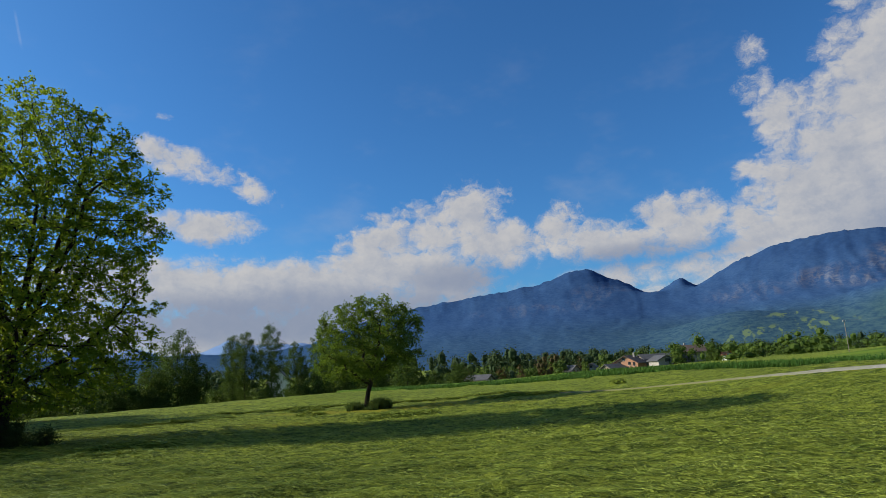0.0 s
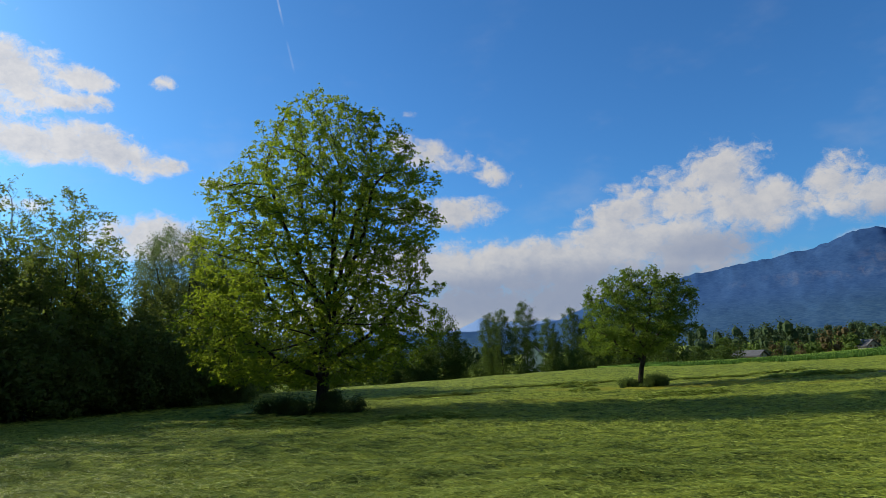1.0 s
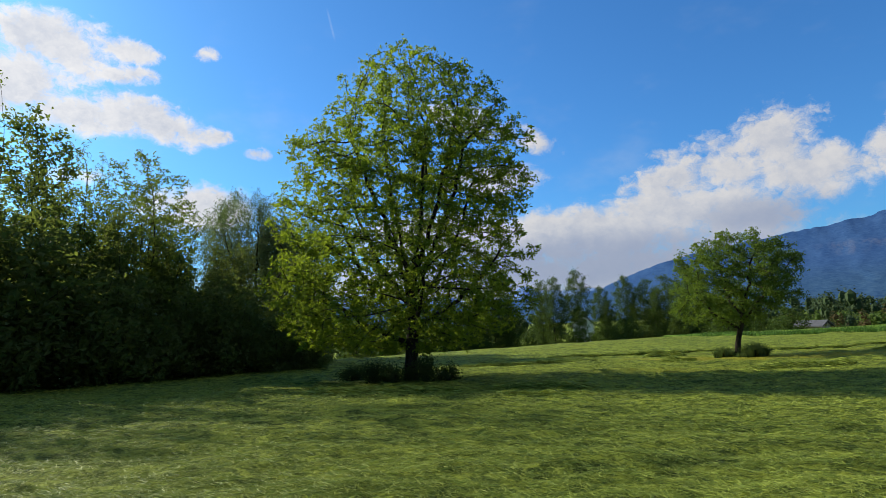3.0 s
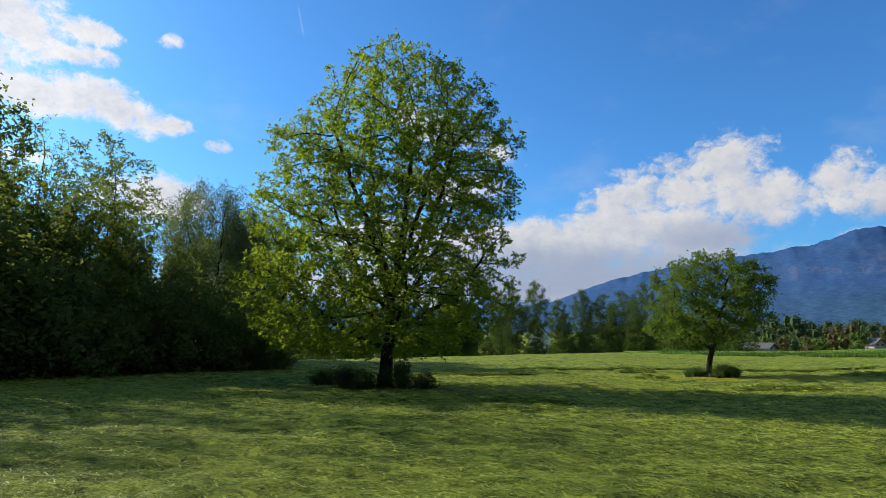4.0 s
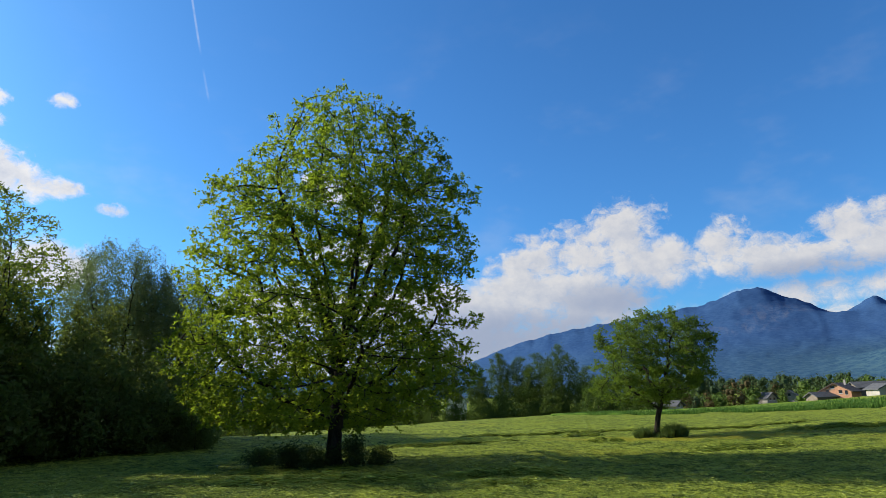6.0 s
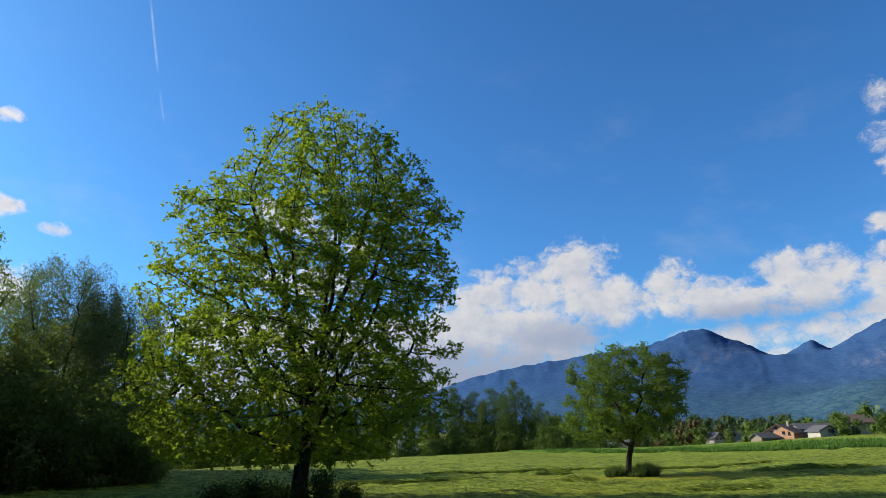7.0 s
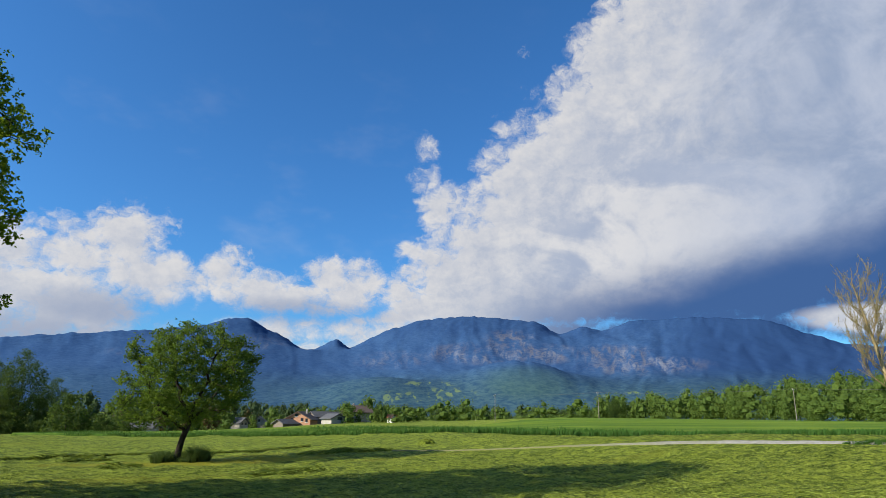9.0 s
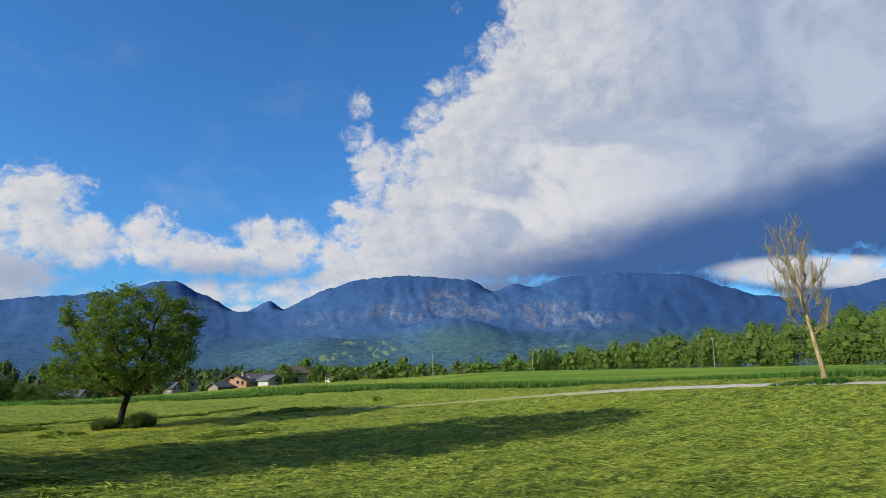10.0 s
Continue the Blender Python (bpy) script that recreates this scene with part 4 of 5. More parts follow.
rng_row = random.Random(9)
for az, dist, s in ((-16.0, 146, 0.93), (-17.2, 150, 0.85), (-12.0, 162, 0.82), (-22.5, 150, 0.72), (-9.9, 168, 0.95), (-11.4, 160, 0.62)):
    set_row(POPLAR, az, dist, s, rng_row)
for az, dist, s in ((-20.2, 140, 0.72), (-8.2, 168, 1.0), (-6.4, 164, 1.02), (-4.6, 158, 0.96), (-26, 135, 0.7), (-30, 130, 0.7), (-34, 120, 0.72), (-2.4, 165, 0.72), (-38, 115, 0.75), (-42, 105, 0.8), (-23.5, 138, 0.62)):
    set_row(LINDEN, az, dist, s, rng_row)
for k in range(40):
    az = -44 + 1.2 * k + rng_row.uniform(-0.5, 0.5)
    set_row(BUSH, az, 142 + rng_row.uniform(-8, 26) - max(0, -22 - az) * 1.8, rng_row.uniform(0.6, 1.15), rng_row)


def lobe_faces(rings, sides):
    i = np.arange(rings * sides).reshape(rings, sides)
    j = np.roll(i, -1, axis=1)
    return np.concatenate([np.stack([i[:-1], j[:-1], j[1:]], -1).reshape(-1, 3), np.stack([i[:-1], j[1:], i[1:]], -1).reshape(-1, 3)])


def build_far_woods(name, label, crowns, mat, seed, clump=0.9, quads=210, lobes=6, core=0.5):
    """Many crowns, each of uneven rounded lobes with leaf clumps over them. crowns: place, radius, height."""
    rng = np.random.default_rng(seed)
    V, Fc, off = [], [], 0
    rings, sides = 4, 6
    phi = np.linspace(0.12, math.pi - 0.12, rings)
    th = np.linspace(0, 2 * math.pi, sides, endpoint=False)
    ball = np.stack([np.sin(phi)[:, None] * np.cos(th), np.sin(phi)[:, None] * np.sin(th), np.cos(phi)[:, None] + 0 * th], -1).reshape(-1, 3)
    faces = lobe_faces(rings, sides)
    for x, y, z, r, h in crowns:
        h = h + float(dip(x, y))
        way = rng.normal(0, 1, (lobes, 3))
        way /= np.linalg.norm(way, axis=1)[:, None]
        way[0] = (0.1, 0.1, 1.0)
        way[1] = (rng.normal(0, 0.3), rng.normal(0, 0.3), -1.0)
        mid = way * (0.5 * r, 0.5 * r, 0.30 * h) + (0, 0, 0.56 * h)
        big = rng.uniform(0.36, 0.62, lobes)
        size = big[:, None] * (r, r, 0.5 * h)
        for m, s in zip(mid, size):
            bumpy = rng.uniform(0.72, 1.0, (len(ball), 1))
            V.append(m + ball * s * core * bumpy + (x, y, z))
            Fc.append(faces + off)
            off += len(ball)
        k = rng.integers(0, lobes, quads)
        d = rng.normal(0, 1, (quads, 3))
        d /= np.linalg.norm(d, axis=1)[:, None]
        at = mid[k] + d * size[k] * rng.uniform(0.90, 1.05, quads)[:, None]
        skirt = rng.uniform(0, 1, quads) < 0.18
        at[skirt, 2] = rng.uniform(0, 0.4, skirt.sum()) * h
        v, f = leaves(rng, at + (x, y, z), clump, 0.85, 0.0, 0.3, None, d + (0, 0, 0.25))
        V.append(v), Fc.append(f + off)
        off += len(v)
    ob = link(name, np_mesh(name, np.concatenate(V), np.concatenate(Fc)), [mat])
    return tagged(ob, label, "woodland", kind="stuff")


def polar(az, dist):
    return -5 + dist * math.sin(radians(az)), 2 + dist * math.cos(radians(az))


FAR_LEAF = leaf_material("far_wood_leaf", (0.034, 0.062, 0.013), (0.105, 0.160, 0.028), (0.20, 0.29, 0.04), 0.28, 0.05)
PINE_LEAF = leaf_material("far_dark_wood_leaf", (0.022, 0.042, 0.018), (0.058, 0.090, 0.032), (0.09, 0.13, 0.04), 0.25, 0.03)
rng_far = random.Random(13)
crowns = []
# the wooded rise beyond the crop field
for k in range(225):
    u = rng_far.uniform(0, 1)
    az = 42.8 + 43 * u
    row = rng_far.choice((0, 0, 1, 2, 3))
    dist = 400 - 170 * min(1, u * 1.5) + row * 18 + rng_far.uniform(-5, 5)
    x, y = polar(az, dist)
    h = rng_far.uniform(10.5, 15) * (0.85 if row == 0 else 1)
    crowns.append((x, y, float(terrain(x, y)) + row * (1.2 + 2.4 * min(1, u * 1.6)) - 0.5, rng_far.uniform(4.5, 7.5), h))
for az, dist, r, h in ((43.2, 392, 6.0, 14.5), (44.6, 396, 6.5, 15.5), (46.3, 388, 5.5, 14.0), (47.8, 384, 6.2, 15.0), (50.2, 372, 6.5, 15.5), (52.0, 366, 5.5, 13.5)):
    x, y = polar(az, dist)
    crowns.append((x, y, float(terrain(x, y)) - 0.5, r, h))
build_far_woods("wooded_hill", "sunlit green mixed wood on a low hill behind the crop field", crowns, FAR_LEAF, 91, 0.68, 640, 9, 0.55)
crowns = []
for k in range(230):
    az = rng_far.uniform(4, 46)
    dist = rng_far.uniform(420, 760) if az > 9 else rng_far.uniform(300, 480)
    x, y = polar(az, dist)
    crowns.append((x, y, float(terrain(x, y)) - 1, rng_far.uniform(4, 8), rng_far.uniform(6, 11) if az > 18 else rng_far.uniform(8, 13)))
for k in range(90):
    az = rng_far.uniform(-45, 8)
    x, y = polar(az, rng_far.uniform(240, 420))
    crowns.append((x, y, float(terrain(x, y)) - 1, rng_far.uniform(4, 7), rng_far.uniform(9, 14)))
build_far_woods("valley_woods", "dark green woods across the valley floor", crowns, PINE_LEAF, 92, 0.9, 240, 5, 0.66)
crowns = []
for k in range(190):
    az = rng_far.uniform(0, 43.5)
    x, y = polar(az, rng_far.uniform(235, 420))
    if az > 22 and rng_far.random() < 0.6:
        x, y = polar(az, rng_far.uniform(380, 520))
    tall = 1.5 if az > 22 else 1.0
    crowns.append((x, y, float(terrain(x, y)) - 0.5, rng_far.uniform(2.4, 5) * tall, rng_far.uniform(2.8, 6.5) * tall))
build_far_woods("village_trees", "round green garden trees and hedges about the village", crowns, FAR_LEAF, 93, 0.66, 210, 4, 0.66)

RUSSET_LEAF = leaf_material("russet_leaf", (0.040, 0.032, 0.012), (0.105, 0.080, 0.030), (0.13, 0.10, 0.03), 0.25, 0.1)
crowns = []
for az, dist, r, h in ((9.6, 250, 4.5, 8.5), (10.6, 262, 5.0, 9.0), (7.4, 240, 3.2, 5.5), (12.6, 285, 4.0, 7.5), (5.8, 235, 3.0, 5.0), (2.8, 225, 3.5, 6.0)):
    x, y = polar(az, dist)
    crowns.append((x, y, float(terrain(x, y)) - 0.4, r, h))
build_far_woods("russet_trees", "russet-leaved trees beside the village houses", crowns, RUSSET_LEAF, 94, 0.6, 260, 6)
set_row(LINDEN, 23.6, 262, 0.5, rng_row)
set_row(LINDEN, 44.2, 330, 0.62, rng_row)

# ---- crop, path and turf ----


EDGE = np.array(((-14, 78), (2, 67.5), (13.5, 56), (25, 43), (31, 31), (37, 19), (45, 3), (55, -18)), float)
RUN = np.concatenate([[0], np.cumsum(np.linalg.norm(np.diff(EDGE, axis=0), axis=1))])
FIELD_WAY = np.array((0.76, 0.65))


def edge_point(run):
    return np.stack([np.interp(run, RUN, EDGE[:, 0]), np.interp(run, RUN, EDGE[:, 1])], -1)


def edge_y(x):
    """Near edge of the standing crop."""
    return np.interp(x, EDGE[:, 0], EDGE[:, 1])


def build_crop():
    rng = np.random.default_rng(101)
    n = 46000
    run = rng.uniform(0, RUN[-1], n)
    back = rng.exponential(3.5, n) + rng.uniform(0, 0.8, n)
    p = edge_point(run) + FIELD_WAY * (back + 0.35 * rolling(run, run * 0, 4.0, 7))[:, None]
    x, y = p[:, 0], p[:, 1]
    foot = np.stack([x, y, ground_z(x, y) - 0.05], 1)
    h = rng.uniform(0.34, 0.54, n) * (0.75 + 0.25 * smooth(4, 28, x))
    a = rng.uniform(0, math.pi, n)
    side = np.stack([np.cos(a), np.sin(a), 0 * a], 1) * (0.028 + 0.0015 * back)[:, None]
    lean = np.stack([rng.normal(0.05, 0.12, n), rng.normal(0, 0.12, n), h], 1)
    V = np.stack([foot - side, foot + side, foot + lean * 0.7 + side * 0.8, foot + lean * 0.7 - side * 0.8, foot + lean], 1).reshape(-1, 3)
    i = np.arange(n)[:, None] * 5
    Fc = np.concatenate([i + (0, 1, 2), i + (0, 2, 3), i + (3, 2, 4)], 1).reshape(-1, 3)
    tagged(link("crop_field", np_mesh("crop_field", V, Fc), [CROP]), "strip of standing green crop, near edge darkened in colour for shade", "crop", kind="stuff")
    # the field goes on as a closed green canopy
    run, far = np.linspace(0, RUN[-1], 90), np.concatenate([[1.0], np.geomspace(1.3, 270, 50)])
    base = edge_point(run)
    P = base[:, None, :] + FIELD_WAY * far[None, :, None] * np.clip(run / 25, 0.25, 1)[:, None, None]
    Z = terrain(P[..., 0], P[..., 1]) + 0.20 + 0.04 * rolling(P[..., 0], P[..., 1], 3.0, 8)
    Z[:, 0] -= 0.3
    me = np_mesh("crop_canopy", np.concatenate([P, Z[..., None]], -1).reshape(-1, 3), grid_faces(90, len(far)), True)
    tagged(link("crop_canopy", me, [CANOPY]), "flat green crop field reaching to the far trees", "crop", kind="structure")


def build_canopy(n, s, out):
    p = place(n)
    a, b = n.noise(p, 3.5, 5, 0.7), n.noise(n.scaled(p, (0.3, 1, 1)), 0.06, 3)
    c = n.mix(n.ramp(a, 0.3, 0.7), (0.044, 0.100, 0.013), (0.095, 0.170, 0.024))
    c = n.mix(n.math("MULTIPLY", n.ramp(b, 0.45, 0.65), 0.6), c, (0.15, 0.225, 0.034))
    # drilled strips running along the field
    px, py = n.split(p)[:2]
    across = n.math("ADD", n.math("MULTIPLY", px, 0.76), n.math("MULTIPLY", py, 0.65))
    strip = n.ramp(n.noise(n.vec(across, 0.0, 0.0), 0.055, 3, 0.6), 0.42, 0.60)
    c = n.mix(n.math("MULTIPLY", strip, 0.55), c, (0.19, 0.25, 0.022))
    n.put(s.inputs["Base Color"], c)
    s.inputs["Specular IOR Level"].default_value = 0.04
    bump(n, s, a, 0.8, 0.2)


CANOPY = material("crop_canopy", build_canopy, 0.85)
build_crop()

def build_path():
    y = np.linspace(38.4, -3, 160)
    x = track_x(y)
    for _ in range(30):
        x[1:-1] = (x[:-2] + x[1:-1] + x[2:]) / 3
    w = 0.36 * smooth(11, 16.5, x) + 0.08 + 0.035 * rolling(y, 0 * y, 3.0, 16)
    V = []
    for a, b, c in zip(x, y, w):
        for k in (-1, -0.5, 0, 0.5, 1):
            px, py = a + k * c * 0.92, b + k * c * 0.35
            V.append((px, py, gz(px, py) + 0.07 - 0.08 * abs(k) ** 3))
    me = np_mesh("path", V, grid_faces(160, 5), True)
    tagged(link("path", me, [GRAVEL]), "pale gravel field path across the meadow", "path", kind="structure")


build_path()


def ribbon(x, y, z0, flow, length, lift, dip, width, rng):
    """Flat tapering strands that lie along flow: two triangles each."""
    d = np.stack([np.cos(flow), np.sin(flow)], 1) * length[:, None]
    p0 = np.stack([x - d[:, 0] * 0.5, y - d[:, 1] * 0.5, z0 + lift], 1)
    p1 = np.stack([x + d[:, 0] * 0.5, y + d[:, 1] * 0.5, z0 + dip], 1)
    mid = (p0 + p1) / 2
    mid[:, 2] += 0.05 * length * rng.uniform(0, 1, len(x))
    s = np.stack([-np.sin(flow), np.cos(flow), rng.uniform(-1.0, 1.0, len(x))], 1) * width[:, None]
    V = np.stack([p0, mid + s, p1, mid - s], 1).reshape(-1, 3)
    i = np.arange(len(x))[:, None] * 4
    return V, np.concatenate([i + (0, 1, 3), i + (1, 2, 3)], 1).reshape(-1, 3)


def build_hay_strands():
    """Mown grass lying loose in wads of matted strands, with gaps down to the stubble between."""
    rng = np.random.default_rng(111)
    wads, each = 35000, 11
    r = 4.5 * np.exp(rng.uniform(0, 1, wads) ** 1.15 * math.log(34 / 4.5))
    az = np.radians(rng.uniform(-82, 88, wads))
    cx, cy = -5 + r * np.sin(az), 2.0 + r * np.cos(az)
    keep = (cy < edge_y(cx) - 0.5) & ((np.abs(cx - track_x(cy)) > 1.1) | (cx < 8)) & (cx > -34)
    cx, cy, r = cx[keep], cy[keep], r[keep]
    size = rng.uniform(0.08, 0.20, len(cx)) * np.clip(r / 12, 0.8, 1.6)
    turn = 0.3 + 1.3 * rolling(cx * 0.5, cy, 5.0, 112, 2) + rng.normal(0, 0.5, len(cx))
    k = np.repeat(np.arange(len(cx)), each)
    n = len(k)
    x = cx[k] + rng.normal(0, 1, n) * size[k] * 1.3
    y = cy[k] + rng.normal(0, 1, n) * size[k] * 0.9
    near = np.exp(-((x - cx[k]) ** 2 + (y - cy[k]) ** 2) / (2 * size[k] ** 2))
    pile = near * rng.uniform(0.0, 1.0, n) * np.clip(0.55 * size[k], 0.04, 0.15)
    V, Fc = ribbon(x, y, ground_z(x, y) + 0.008, turn[k] + rng.normal(0, 1.2, n), rng.uniform(0.06, 0.19, n),
                   pile, pile * rng.uniform(0, 1, n), rng.uniform(0.0026, 0.0052, n) * np.clip(r[k] / 12, 0.6, 1.5), rng)
    tagged(link("cut_grass", np_mesh("cut_grass", V, Fc), [HAY]), "loose mown grass lying matted over the meadow", "grass", kind="stuff")


def make_windrow(x, y, length, width, height, turn, seed):
    """A raked heap of cut grass: a low uneven mound under lying strands."""
    rng = np.random.default_rng(seed)
    u, v = np.meshgrid(np.linspace(-1, 1, 40), np.linspace(-1, 1, 13), indexing="ij")
    shape = np.clip(1 - u ** 4, 0, 1) * np.clip(1 - v ** 2, 0, 1) * (1 + 0.35 * rolling(u * length, v * width, 0.9, seed, 3))
    c, s = math.cos(turn), math.sin(turn)

    def lay(a, b):
        return x + a * c - b * s, y + a * s + b * c

    X, Y = lay(u * length / 2, v * width / 2 + 0.12 * np.sin(u * 5 + seed))
    Z = ground_z(X, Y) - 0.03 + height * shape
    root = thing("grass_windrow", (0, 0, 0), "low dark heap of raked cut grass on the meadow", "hay", "heaps of cut grass")
    link("mound", np_mesh("mound", np.stack([X, Y, Z], -1).reshape(-1, 3), grid_faces(40, 13), True), [MEADOW], root)
    n = int(420 * length * width)
    a, b = rng.uniform(-0.95, 0.95, n), rng.uniform(-0.95, 0.95, n)
    px, py = lay(a * length / 2, b * width / 2 + 0.12 * np.sin(a * 5 + seed))
    top = height * np.clip(1 - a ** 4, 0, 1) * np.clip(1 - b ** 2, 0, 1) * (1 + 0.35 * rolling(a * length, b * width, 0.9, seed, 3))
    V, Fc = ribbon(px, py, ground_z(px, py) + top, turn + rng.normal(0, 0.9, n), rng.uniform(0.15, 0.45, n), rng.uniform(-0.02, 0.08, n), rng.uniform(-0.04, 0.05, n), rng.uniform(0.008, 0.018, n), rng)
    link("loose_hay", np_mesh("loose_hay", V, Fc), [HAY], root)


build_hay_strands()
for x, y, length, width, height, turn, seed in ((4.3, 39.3, 6.5, 0.8, 0.13, 0.05, 1), (-8.9, 39.6, 2.4, 0.9, 0.16, 0.4, 2), (11.0, 42.5, 1.2, 0.8, 0.25, 0.3, 3),
                                               (-15.8, 34.0, 9.0, 0.6, 0.10, 0.45, 4), (-7.6, 35.0, 1.6, 0.7, 0.14, 0.1, 5), (-9.5, 18.5, 3.0, 0.9, 0.12, 0.2, 6),
                                               (-6.0, 43.0, 22.0, 0.5, 0.09, 0.27, 7), (-15.0, 19.0, 5.5, 1.2, 0.17, 0.35, 8), (-10.3, 21.0, 3.6, 1.0, 0.15, 0.1, 9), (-2.5, 29.5, 4.0, 0.9, 0.12, 0.2, 10)):
    make_windrow(x, y, length, width, height, turn, seed)

# ---- the bare tree by the path ----
def make_bare_tree(name, label, loc, seed):
    """A leaning trunk, upswept limbs shorter towards the top, and thin upright twigs with buds."""
    rng = np.random.default_rng(seed)
    lean = np.array((-0.59, 0.81, 0.0))
    nodes = [lean * 1.15 * (z / 7.0) ** 1.15 + (0, 0, z) for z in np.linspace(0, 6.6, 23)]
    parent = list(range(-1, 22))

    def grow(start, way, length, lift, step, wobble):
        last, p, d = start, np.array(nodes[start]), np.array(way) / np.linalg.norm(way)
        made = []
        for _ in range(max(2, int(length / step))):
            d = d + (0, 0, lift * step) + rng.normal(0, wobble, 3)
            d = d / np.linalg.norm(d)
            p = p + d * step
            nodes.append(p)
            parent.append(last)
            last = len(nodes) - 1
            made.append((last, d))
        return made

    for k in range(24):
        z = 1.9 + 4.4 * (k / 23) ** 0.9
        turn = 2.4 * k + rng.uniform(-0.4, 0.4)
        reach = (2.9 - 0.34 * z) * rng.uniform(0.75, 1.15)
        limb = grow(int(z / 0.3), (math.cos(turn), math.sin(turn), 0.45), reach, 0.9, 0.14, 0.07)
        for at, d in limb[1:] + limb[4:]:
            side = rng.normal(0, 1, 3)
            twig = grow(at, d + 0.75 * side / np.linalg.norm(side) + (0, 0, 0.45), rng.uniform(0.35, 0.95), 1.2, 0.11, 0.09)
            for at2, d2 in twig[::3]:
                side = rng.normal(0, 1, 3)
                grow(at2, d2 + 0.6 * side / np.linalg.norm(side) + (0, 0, 0.4), rng.uniform(0.2, 0.5), 1.0, 0.10, 0.08)
    for at in range(12, 23):
        for _ in range(5):
            side = rng.normal(0, 1, 3) * (1, 1, 0.2)
            grow(at, side / np.linalg.norm(side) + (0, 0, 1.2), rng.uniform(0.4, 1.0), 1.0, 0.11, 0.08)
    nodes, parent = np.array(nodes), np.array(parent)
    rad = thickness(parent, 0.0058, 2.6)
    trunk = np.arange(len(nodes)) < 23
    rad = np.where(trunk, np.interp(nodes[:, 2], (0, 0.4, 3.0, 6.6), (0.16, 0.112, 0.078, 0.02)), np.minimum(rad, 0.05))
    root = thing(name, loc, label, "tree")
    for part_name, pick in (("trunk", lambda r: r >= 0.055), ("branchwork", lambda r: r < 0.057)):
        V, Fc = skin(nodes, parent, rad, pick, rng)
        link(part_name, np_mesh(part_name, V, Fc, True), [PALE_BARK], root)
    tips = rng.choice(np.where(rad < 0.012)[0], 6500)
    V, Fc = leaves(rng, nodes[tips] + rng.normal(0, 0.04, (len(tips), 3)), 0.05)
    link("crown", np_mesh("crown", V, Fc), [BUD], root, "sparse yellow spring buds")


make_bare_tree("bare_tree", "tall pollarded tree with bare upright branches and few yellow buds", on_ground(18.9, 17.6), 121)
for k, side in enumerate((-0.4, 0.3, 1.0, 1.7)):
    x, y = 18.9 - 0.75 - 0.39 * side, 17.6 - 0.33 + 0.92 * side
    make_grass_tuft("grass_tuft", "tuft of long grass at the bare tree by the path", on_ground(x, y, 0.0), 130 + k, 0.55, 0.42 - 0.08 * k, 900, CROP, "uncut grass at the bare tree")

# ---- farm and village ----


def box(bm, x0, y0, z0, x1, y1, z1):
    v = [bm.verts.new(c) for c in ((x0, y0, z0), (x1, y0, z0), (x1, y1, z0), (x0, y1, z0), (x0, y0, z1), (x1, y0, z1), (x1, y1, z1), (x0, y1, z1))]
    for f in ((3, 2, 1, 0), (4, 5, 6, 7), (0, 1, 5, 4), (1, 2, 6, 5), (2, 3, 7, 6), (3, 0, 4, 7)):
        bm.faces.new([v[i] for i in f])


def part(name, bm, mat, parent, label=""):
    me = bpy.data.meshes.new(name)
    bm.normal_update()
    bm.to_mesh(me)
    bm.free()
    return link(name, me, [mat], parent, label)


def make_house(name, label, az, dist, turn, w, d, wall_h, roof_h, wall, roof, windows=(), chimney=False, sink=0.3, category="house"):
    """A gabled house; its gable faces -y before it is turned. windows: x, z, width, height on the gable."""
    x, y = polar(az, dist)
    lift = float(dip(x, y))
    wall_h, windows = wall_h + lift, [(wx, wz + lift, ww, wh) for wx, wz, ww, wh in windows]
    root = thing(name, (x, y, float(terrain(x, y)) - sink), label, category)
    root.rotation_euler = (0, 0, radians(turn))
    bm = bmesh.new()
    prof = ((-w / 2, 0), (w / 2, 0), (w / 2, wall_h), (0, wall_h + roof_h - 0.25), (-w / 2, wall_h))
    a = [bm.verts.new((px, -d / 2, pz)) for px, pz in prof]
    b = [bm.verts.new((px, d / 2, pz)) for px, pz in prof]
    bm.faces.new(a), bm.faces.new(list(reversed(b)))
    for i in range(5):
        bm.faces.new((a[i], b[i], b[(i + 1) % 5], a[(i + 1) % 5]))
    part("wall", bm, wall, root)
    bm = bmesh.new()
    over, th = 0.7, 0.28
    slope = roof_h / (w / 2)
    for s in (-1, 1):
        ex, ez = s * (w / 2 + over), wall_h - over * slope
        p = [(0, wall_h + roof_h), (ex, ez), (ex, ez - th), (0, wall_h + roof_h - th)]
        f = [bm.verts.new((px, -d / 2 - over, pz)) for px, pz in p]
        g = [bm.verts.new((px, d / 2 + over, pz)) for px, pz in p]
        bm.faces.new(f), bm.faces.new(list(reversed(g)))
        for i in range(4):
            bm.faces.new((f[i], g[i], g[(i + 1) % 4], f[(i + 1) % 4]))
    roof_ob = part("roof", bm, roof, root)
    if chimney:
        bm = bmesh.new()
        box(bm, w * 0.12, d * 0.1, wall_h + roof_h * 0.5, w * 0.12 + 0.6, d * 0.1 + 0.6, wall_h + roof_h + 0.9)
        part("chimney", bm, PALE_WALL, roof_ob)
    for wx, wz, ww, wh in windows:
        bm = bmesh.new()
        box(bm, wx - ww / 2, -d / 2 - 0.06, wz, wx + ww / 2, -d / 2 + 0.05, wz + wh)
        win = part("window", bm, WINDOW_DARK, root)
        bm = bmesh.new()
        box(bm, wx - ww / 2 - 0.1, -d / 2 - 0.16, wz - 0.12, wx + ww / 2 + 0.1, -d / 2 + 0.04, wz - 0.01)
        part("sill", bm, WHITE_PAINT, win)
    return root


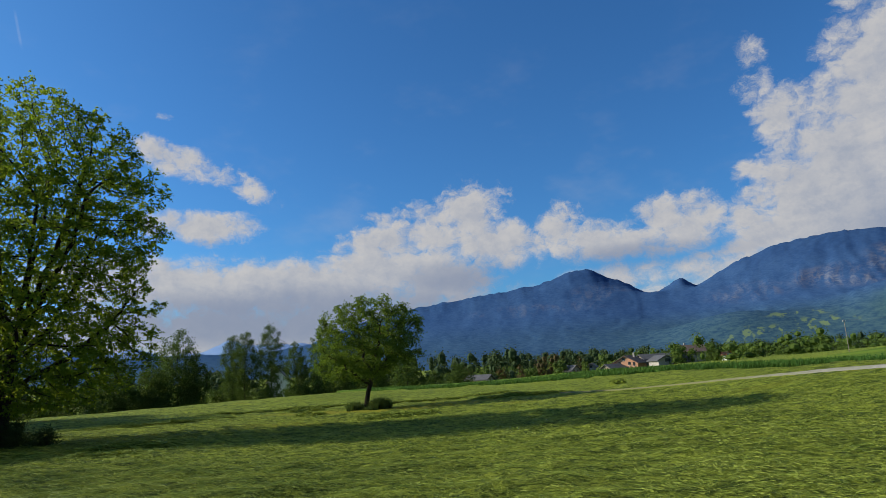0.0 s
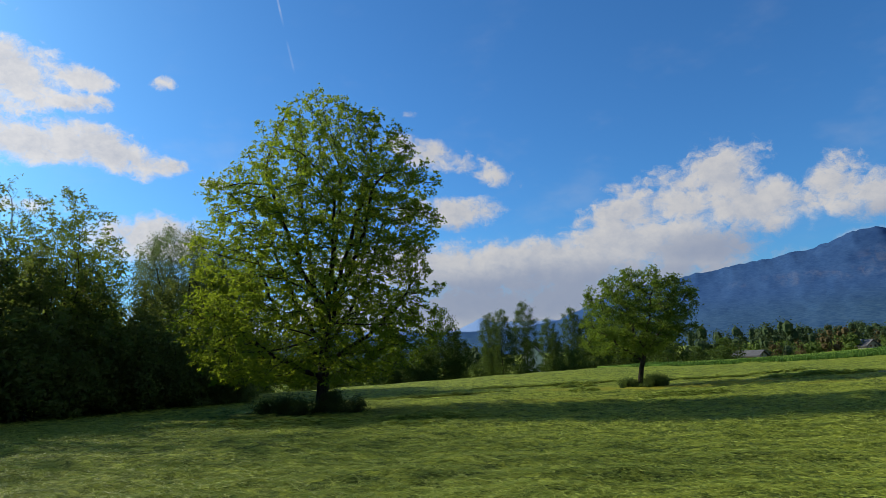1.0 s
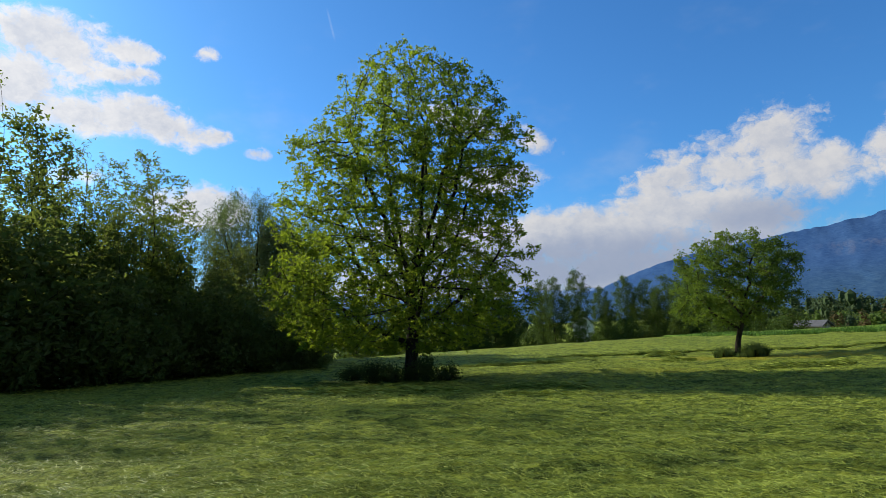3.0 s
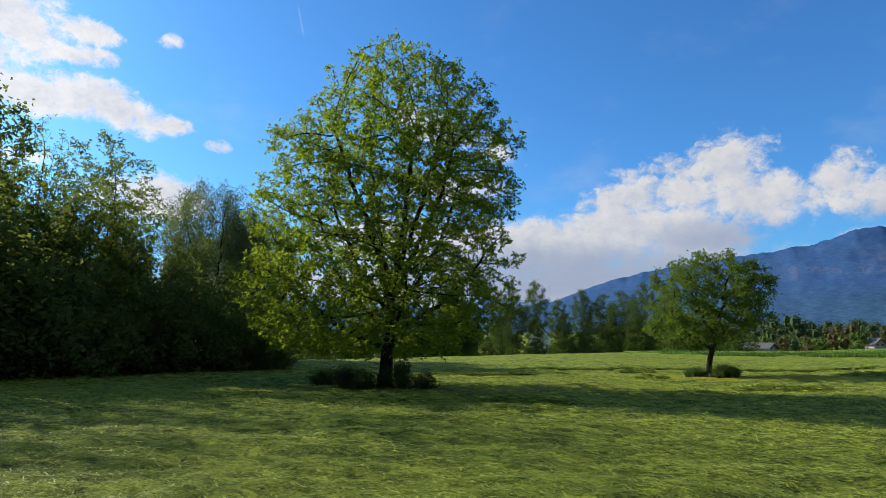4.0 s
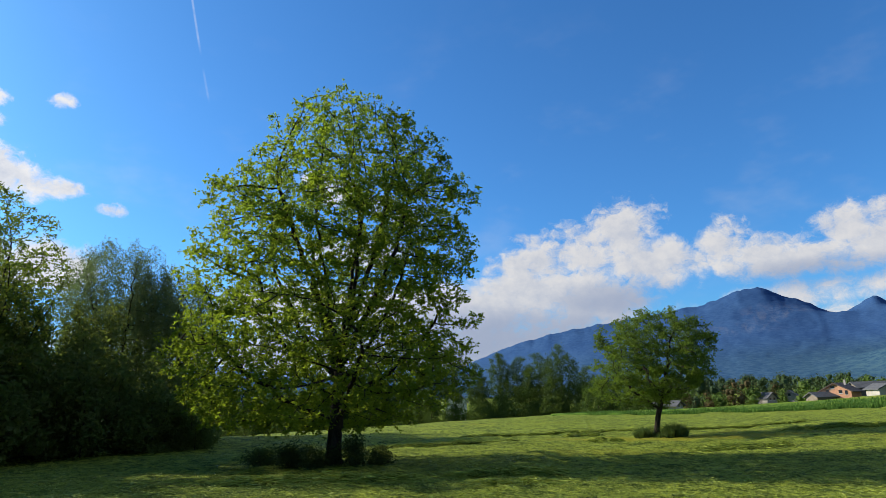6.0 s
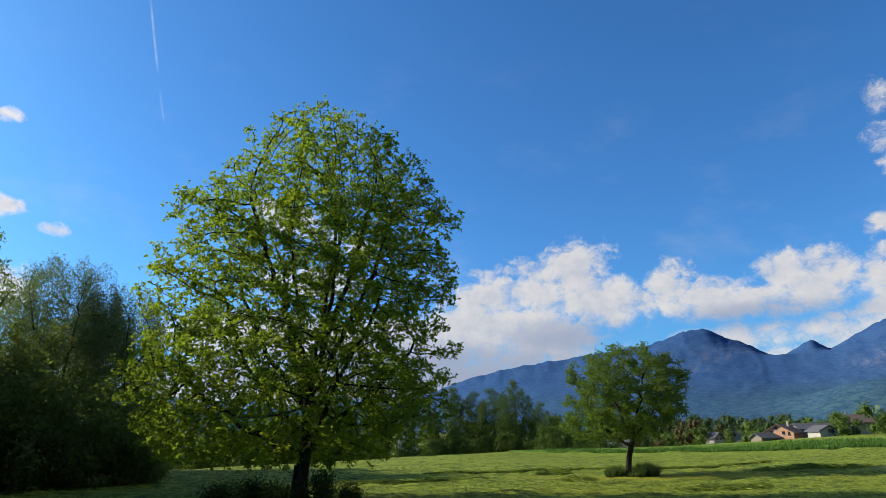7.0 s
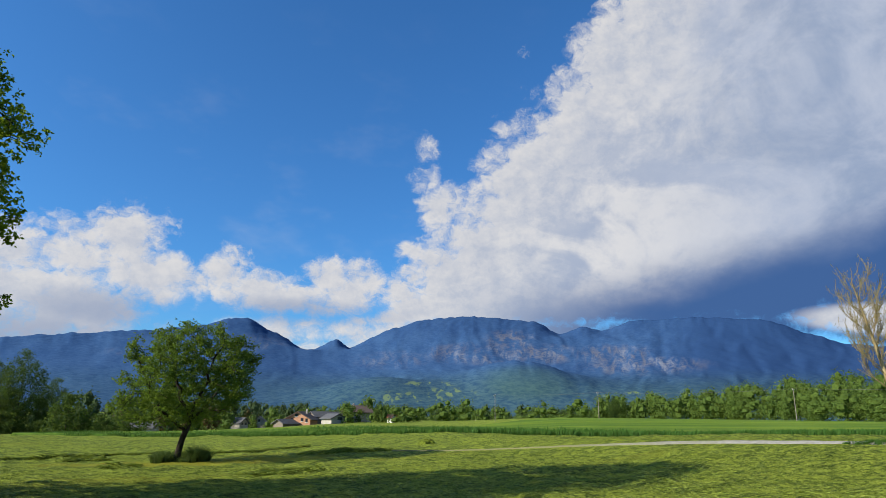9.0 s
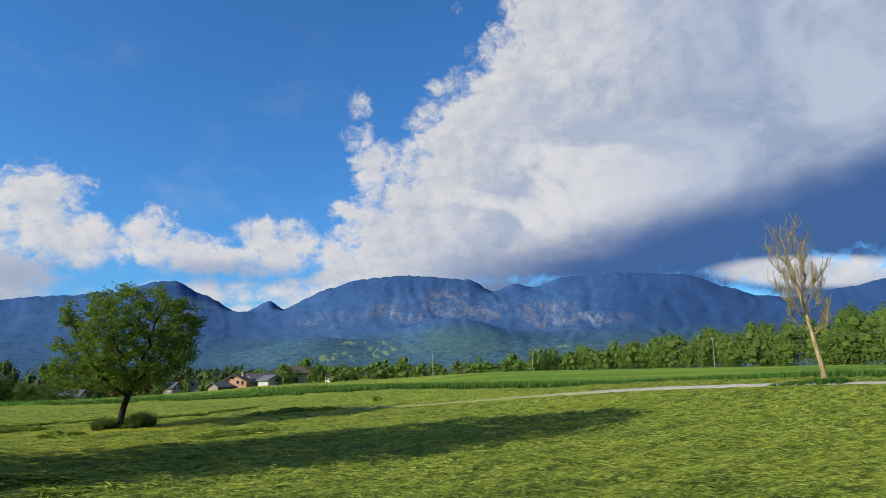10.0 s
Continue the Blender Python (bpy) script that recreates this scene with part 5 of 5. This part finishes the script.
make_house("farmhouse", "farmhouse with an orange brick gable and wide brown roof", 16.9, 250, -36, 9.4, 9, 1.7, 2.5, BRICK_WALL, ROOF_BROWN,
           ((-2.2, 0.7, 1.0, 1.1), (1.6, 0.7, 1.0, 1.1), (-0.6, 2.3, 1.1, 0.9), (3.3, 0.3, 0.8, 1.4)), True, 0.6)
make_house("barn", "low barn with a dark grey roof", 15.6, 244, -60, 4.5, 8.0, 0.6, 1.2, TIMBER, ROOF_GREY, sink=0.6, category="barn")
make_house("barn", "long low barn with a grey sheet roof", 19.4, 262, 100, 7, 17, 2.0, 1.7, TIMBER, ROOF_GREY, sink=0.6, category="barn")
make_house("shed", "open shed with a pale gable and grey roof", 19.5, 240, 10, 5.5, 7, 1.3, 1.4, PALE_WALL, ROOF_GREY, ((0.7, 0.3, 2.0, 1.2),), sink=0.6, category="shed")
make_house("house", "village house with a brown roof behind the barns", 21.7, 275, 85, 7.5, 10, 3.6, 2.4, PALE_WALL, ROOF_BROWN, ((-1.5, 1.5, 1, 1.2), (1.5, 1.5, 1, 1.2)), True, 0.6)
make_house("garden_hut", "small white hut with a red tiled roof", 24.6, 250, 20, 2.2, 2.4, 1.5, 0.9, WHITE_PAINT, ROOF_RED, ((0.4, 1.2, 0.8, 0.9),), sink=0.4, category="hut")
make_house("white_house", "small white gabled house among the trees", 11.9, 262, 25, 3.8, 5.5, 2.2, 1.6, PALE_WALL, ROOF_GREY, ((-0.8, 1.0, 0.7, 0.9), (0.8, 1.0, 0.7, 0.9)), sink=0.4)
make_house("white_house", "pale house with a grey roof among the trees", 13.6, 280, -20, 4.6, 6.5, 2.4, 1.7, PALE_WALL, ROOF_GREY, ((0, 1.8, 0.9, 1.1),), sink=0.4)
make_house("white_house", "pale low house half hidden behind the field edge", 4.2, 190, 60, 4.6, 6.5, 1.7, 1.1, PALE_WALL, ROOF_GREY, ((0, 1.0, 0.9, 1.1),), sink=0.3)
make_house("white_house", "white house between the tall field trees", -13.6, 200, 10, 6, 8, 6.5, 3.0, WHITE_PAINT, ROOF_GREY, ((0, 4.0, 1.0, 1.2),))
for az, dist, wide, wl, rf in ((31.2, 520, 12, PALE_WALL, ROOF_GREY), (32.2, 540, 9, PALE_WALL, ROOF_RED), (33.1, 530, 8, PALE_WALL, ROOF_GREY), (33.9, 510, 9, PALE_WALL, ROOF_BROWN)):
    make_house("village_house", "far village house across the fields", az, dist, 60 + az, 7, wide, 2.0, 1.8, wl, rf, ((-1.5, 1.2, 1, 1.2), (1.5, 1.2, 1, 1.2)))

# ---- poles and wires ----


def make_pole(az, dist, height):
    x, y = polar(az, dist)
    z = float(terrain(x, y))
    root = thing("utility_pole", (x, y, z), "slender wooden utility pole standing in the crop field", "pole", "utility poles")
    th = np.linspace(0, 2 * math.pi, 8, endpoint=False)
    V = [(r * math.cos(t), r * math.sin(t), h) for h, r in ((-0.2, 0.11), (height * 0.5, 0.09), (height, 0.07)) for t in th] + [(0, 0, height + 0.05)]
    i = np.arange(24).reshape(3, 8)
    j = np.roll(i, -1, axis=1)
    bm = bmesh.new()
    vs = [bm.verts.new(v) for v in V]
    for q in np.stack([i[:-1], j[:-1], j[1:], i[1:]], -1).reshape(-1, 4):
        bm.faces.new([vs[k] for k in q])
    for k in range(8):
        bm.faces.new((vs[16 + k], vs[16 + (k + 1) % 8], vs[24]))
    part("post", bm, POLE_WOOD, root)
    bm = bmesh.new()
    box(bm, -0.45, -0.05, height - 0.5, 0.45, 0.05, height - 0.4)
    part("crossarm", bm, POLE_WOOD, root)
    for sx in (-0.38, 0.38):
        bm = bmesh.new()
        box(bm, sx - 0.05, -0.05, height - 0.4, sx + 0.05, 0.05, height - 0.15)
        part("insulator", bm, WHITE_PAINT, root)
    return Vector((x, y, z + height - 0.15))


tops = [make_pole(az, dist, h) for az, dist, h in ((33.4, 205, 8.6), (42.3, 200, 8.2), (57.4, 188, 8.4), (78.0, 175, 8.6))]
for a, b in zip(tops[:-1], tops[1:]):
    for off in (-0.5, 0.5):
        cu = bpy.data.curves.new("wire", "CURVE")
        cu.dimensions, cu.bevel_depth = "3D", 0.012
        sp = cu.splines.new("POLY")
        sp.points.add(16)
        for k in range(17):
            t = k / 16
            q = a.lerp(b, t)
            sp.points[k].co = (q.x + off * 0.7, q.y - off * 0.7, q.z - 1.6 * 4 * t * (1 - t) * (b - a).length / 130, 1)
        cu.materials.append(WIRE)
        tagged(new("power_line", cu), "thin grey overhead wire between the poles", "wire", "overhead wires")
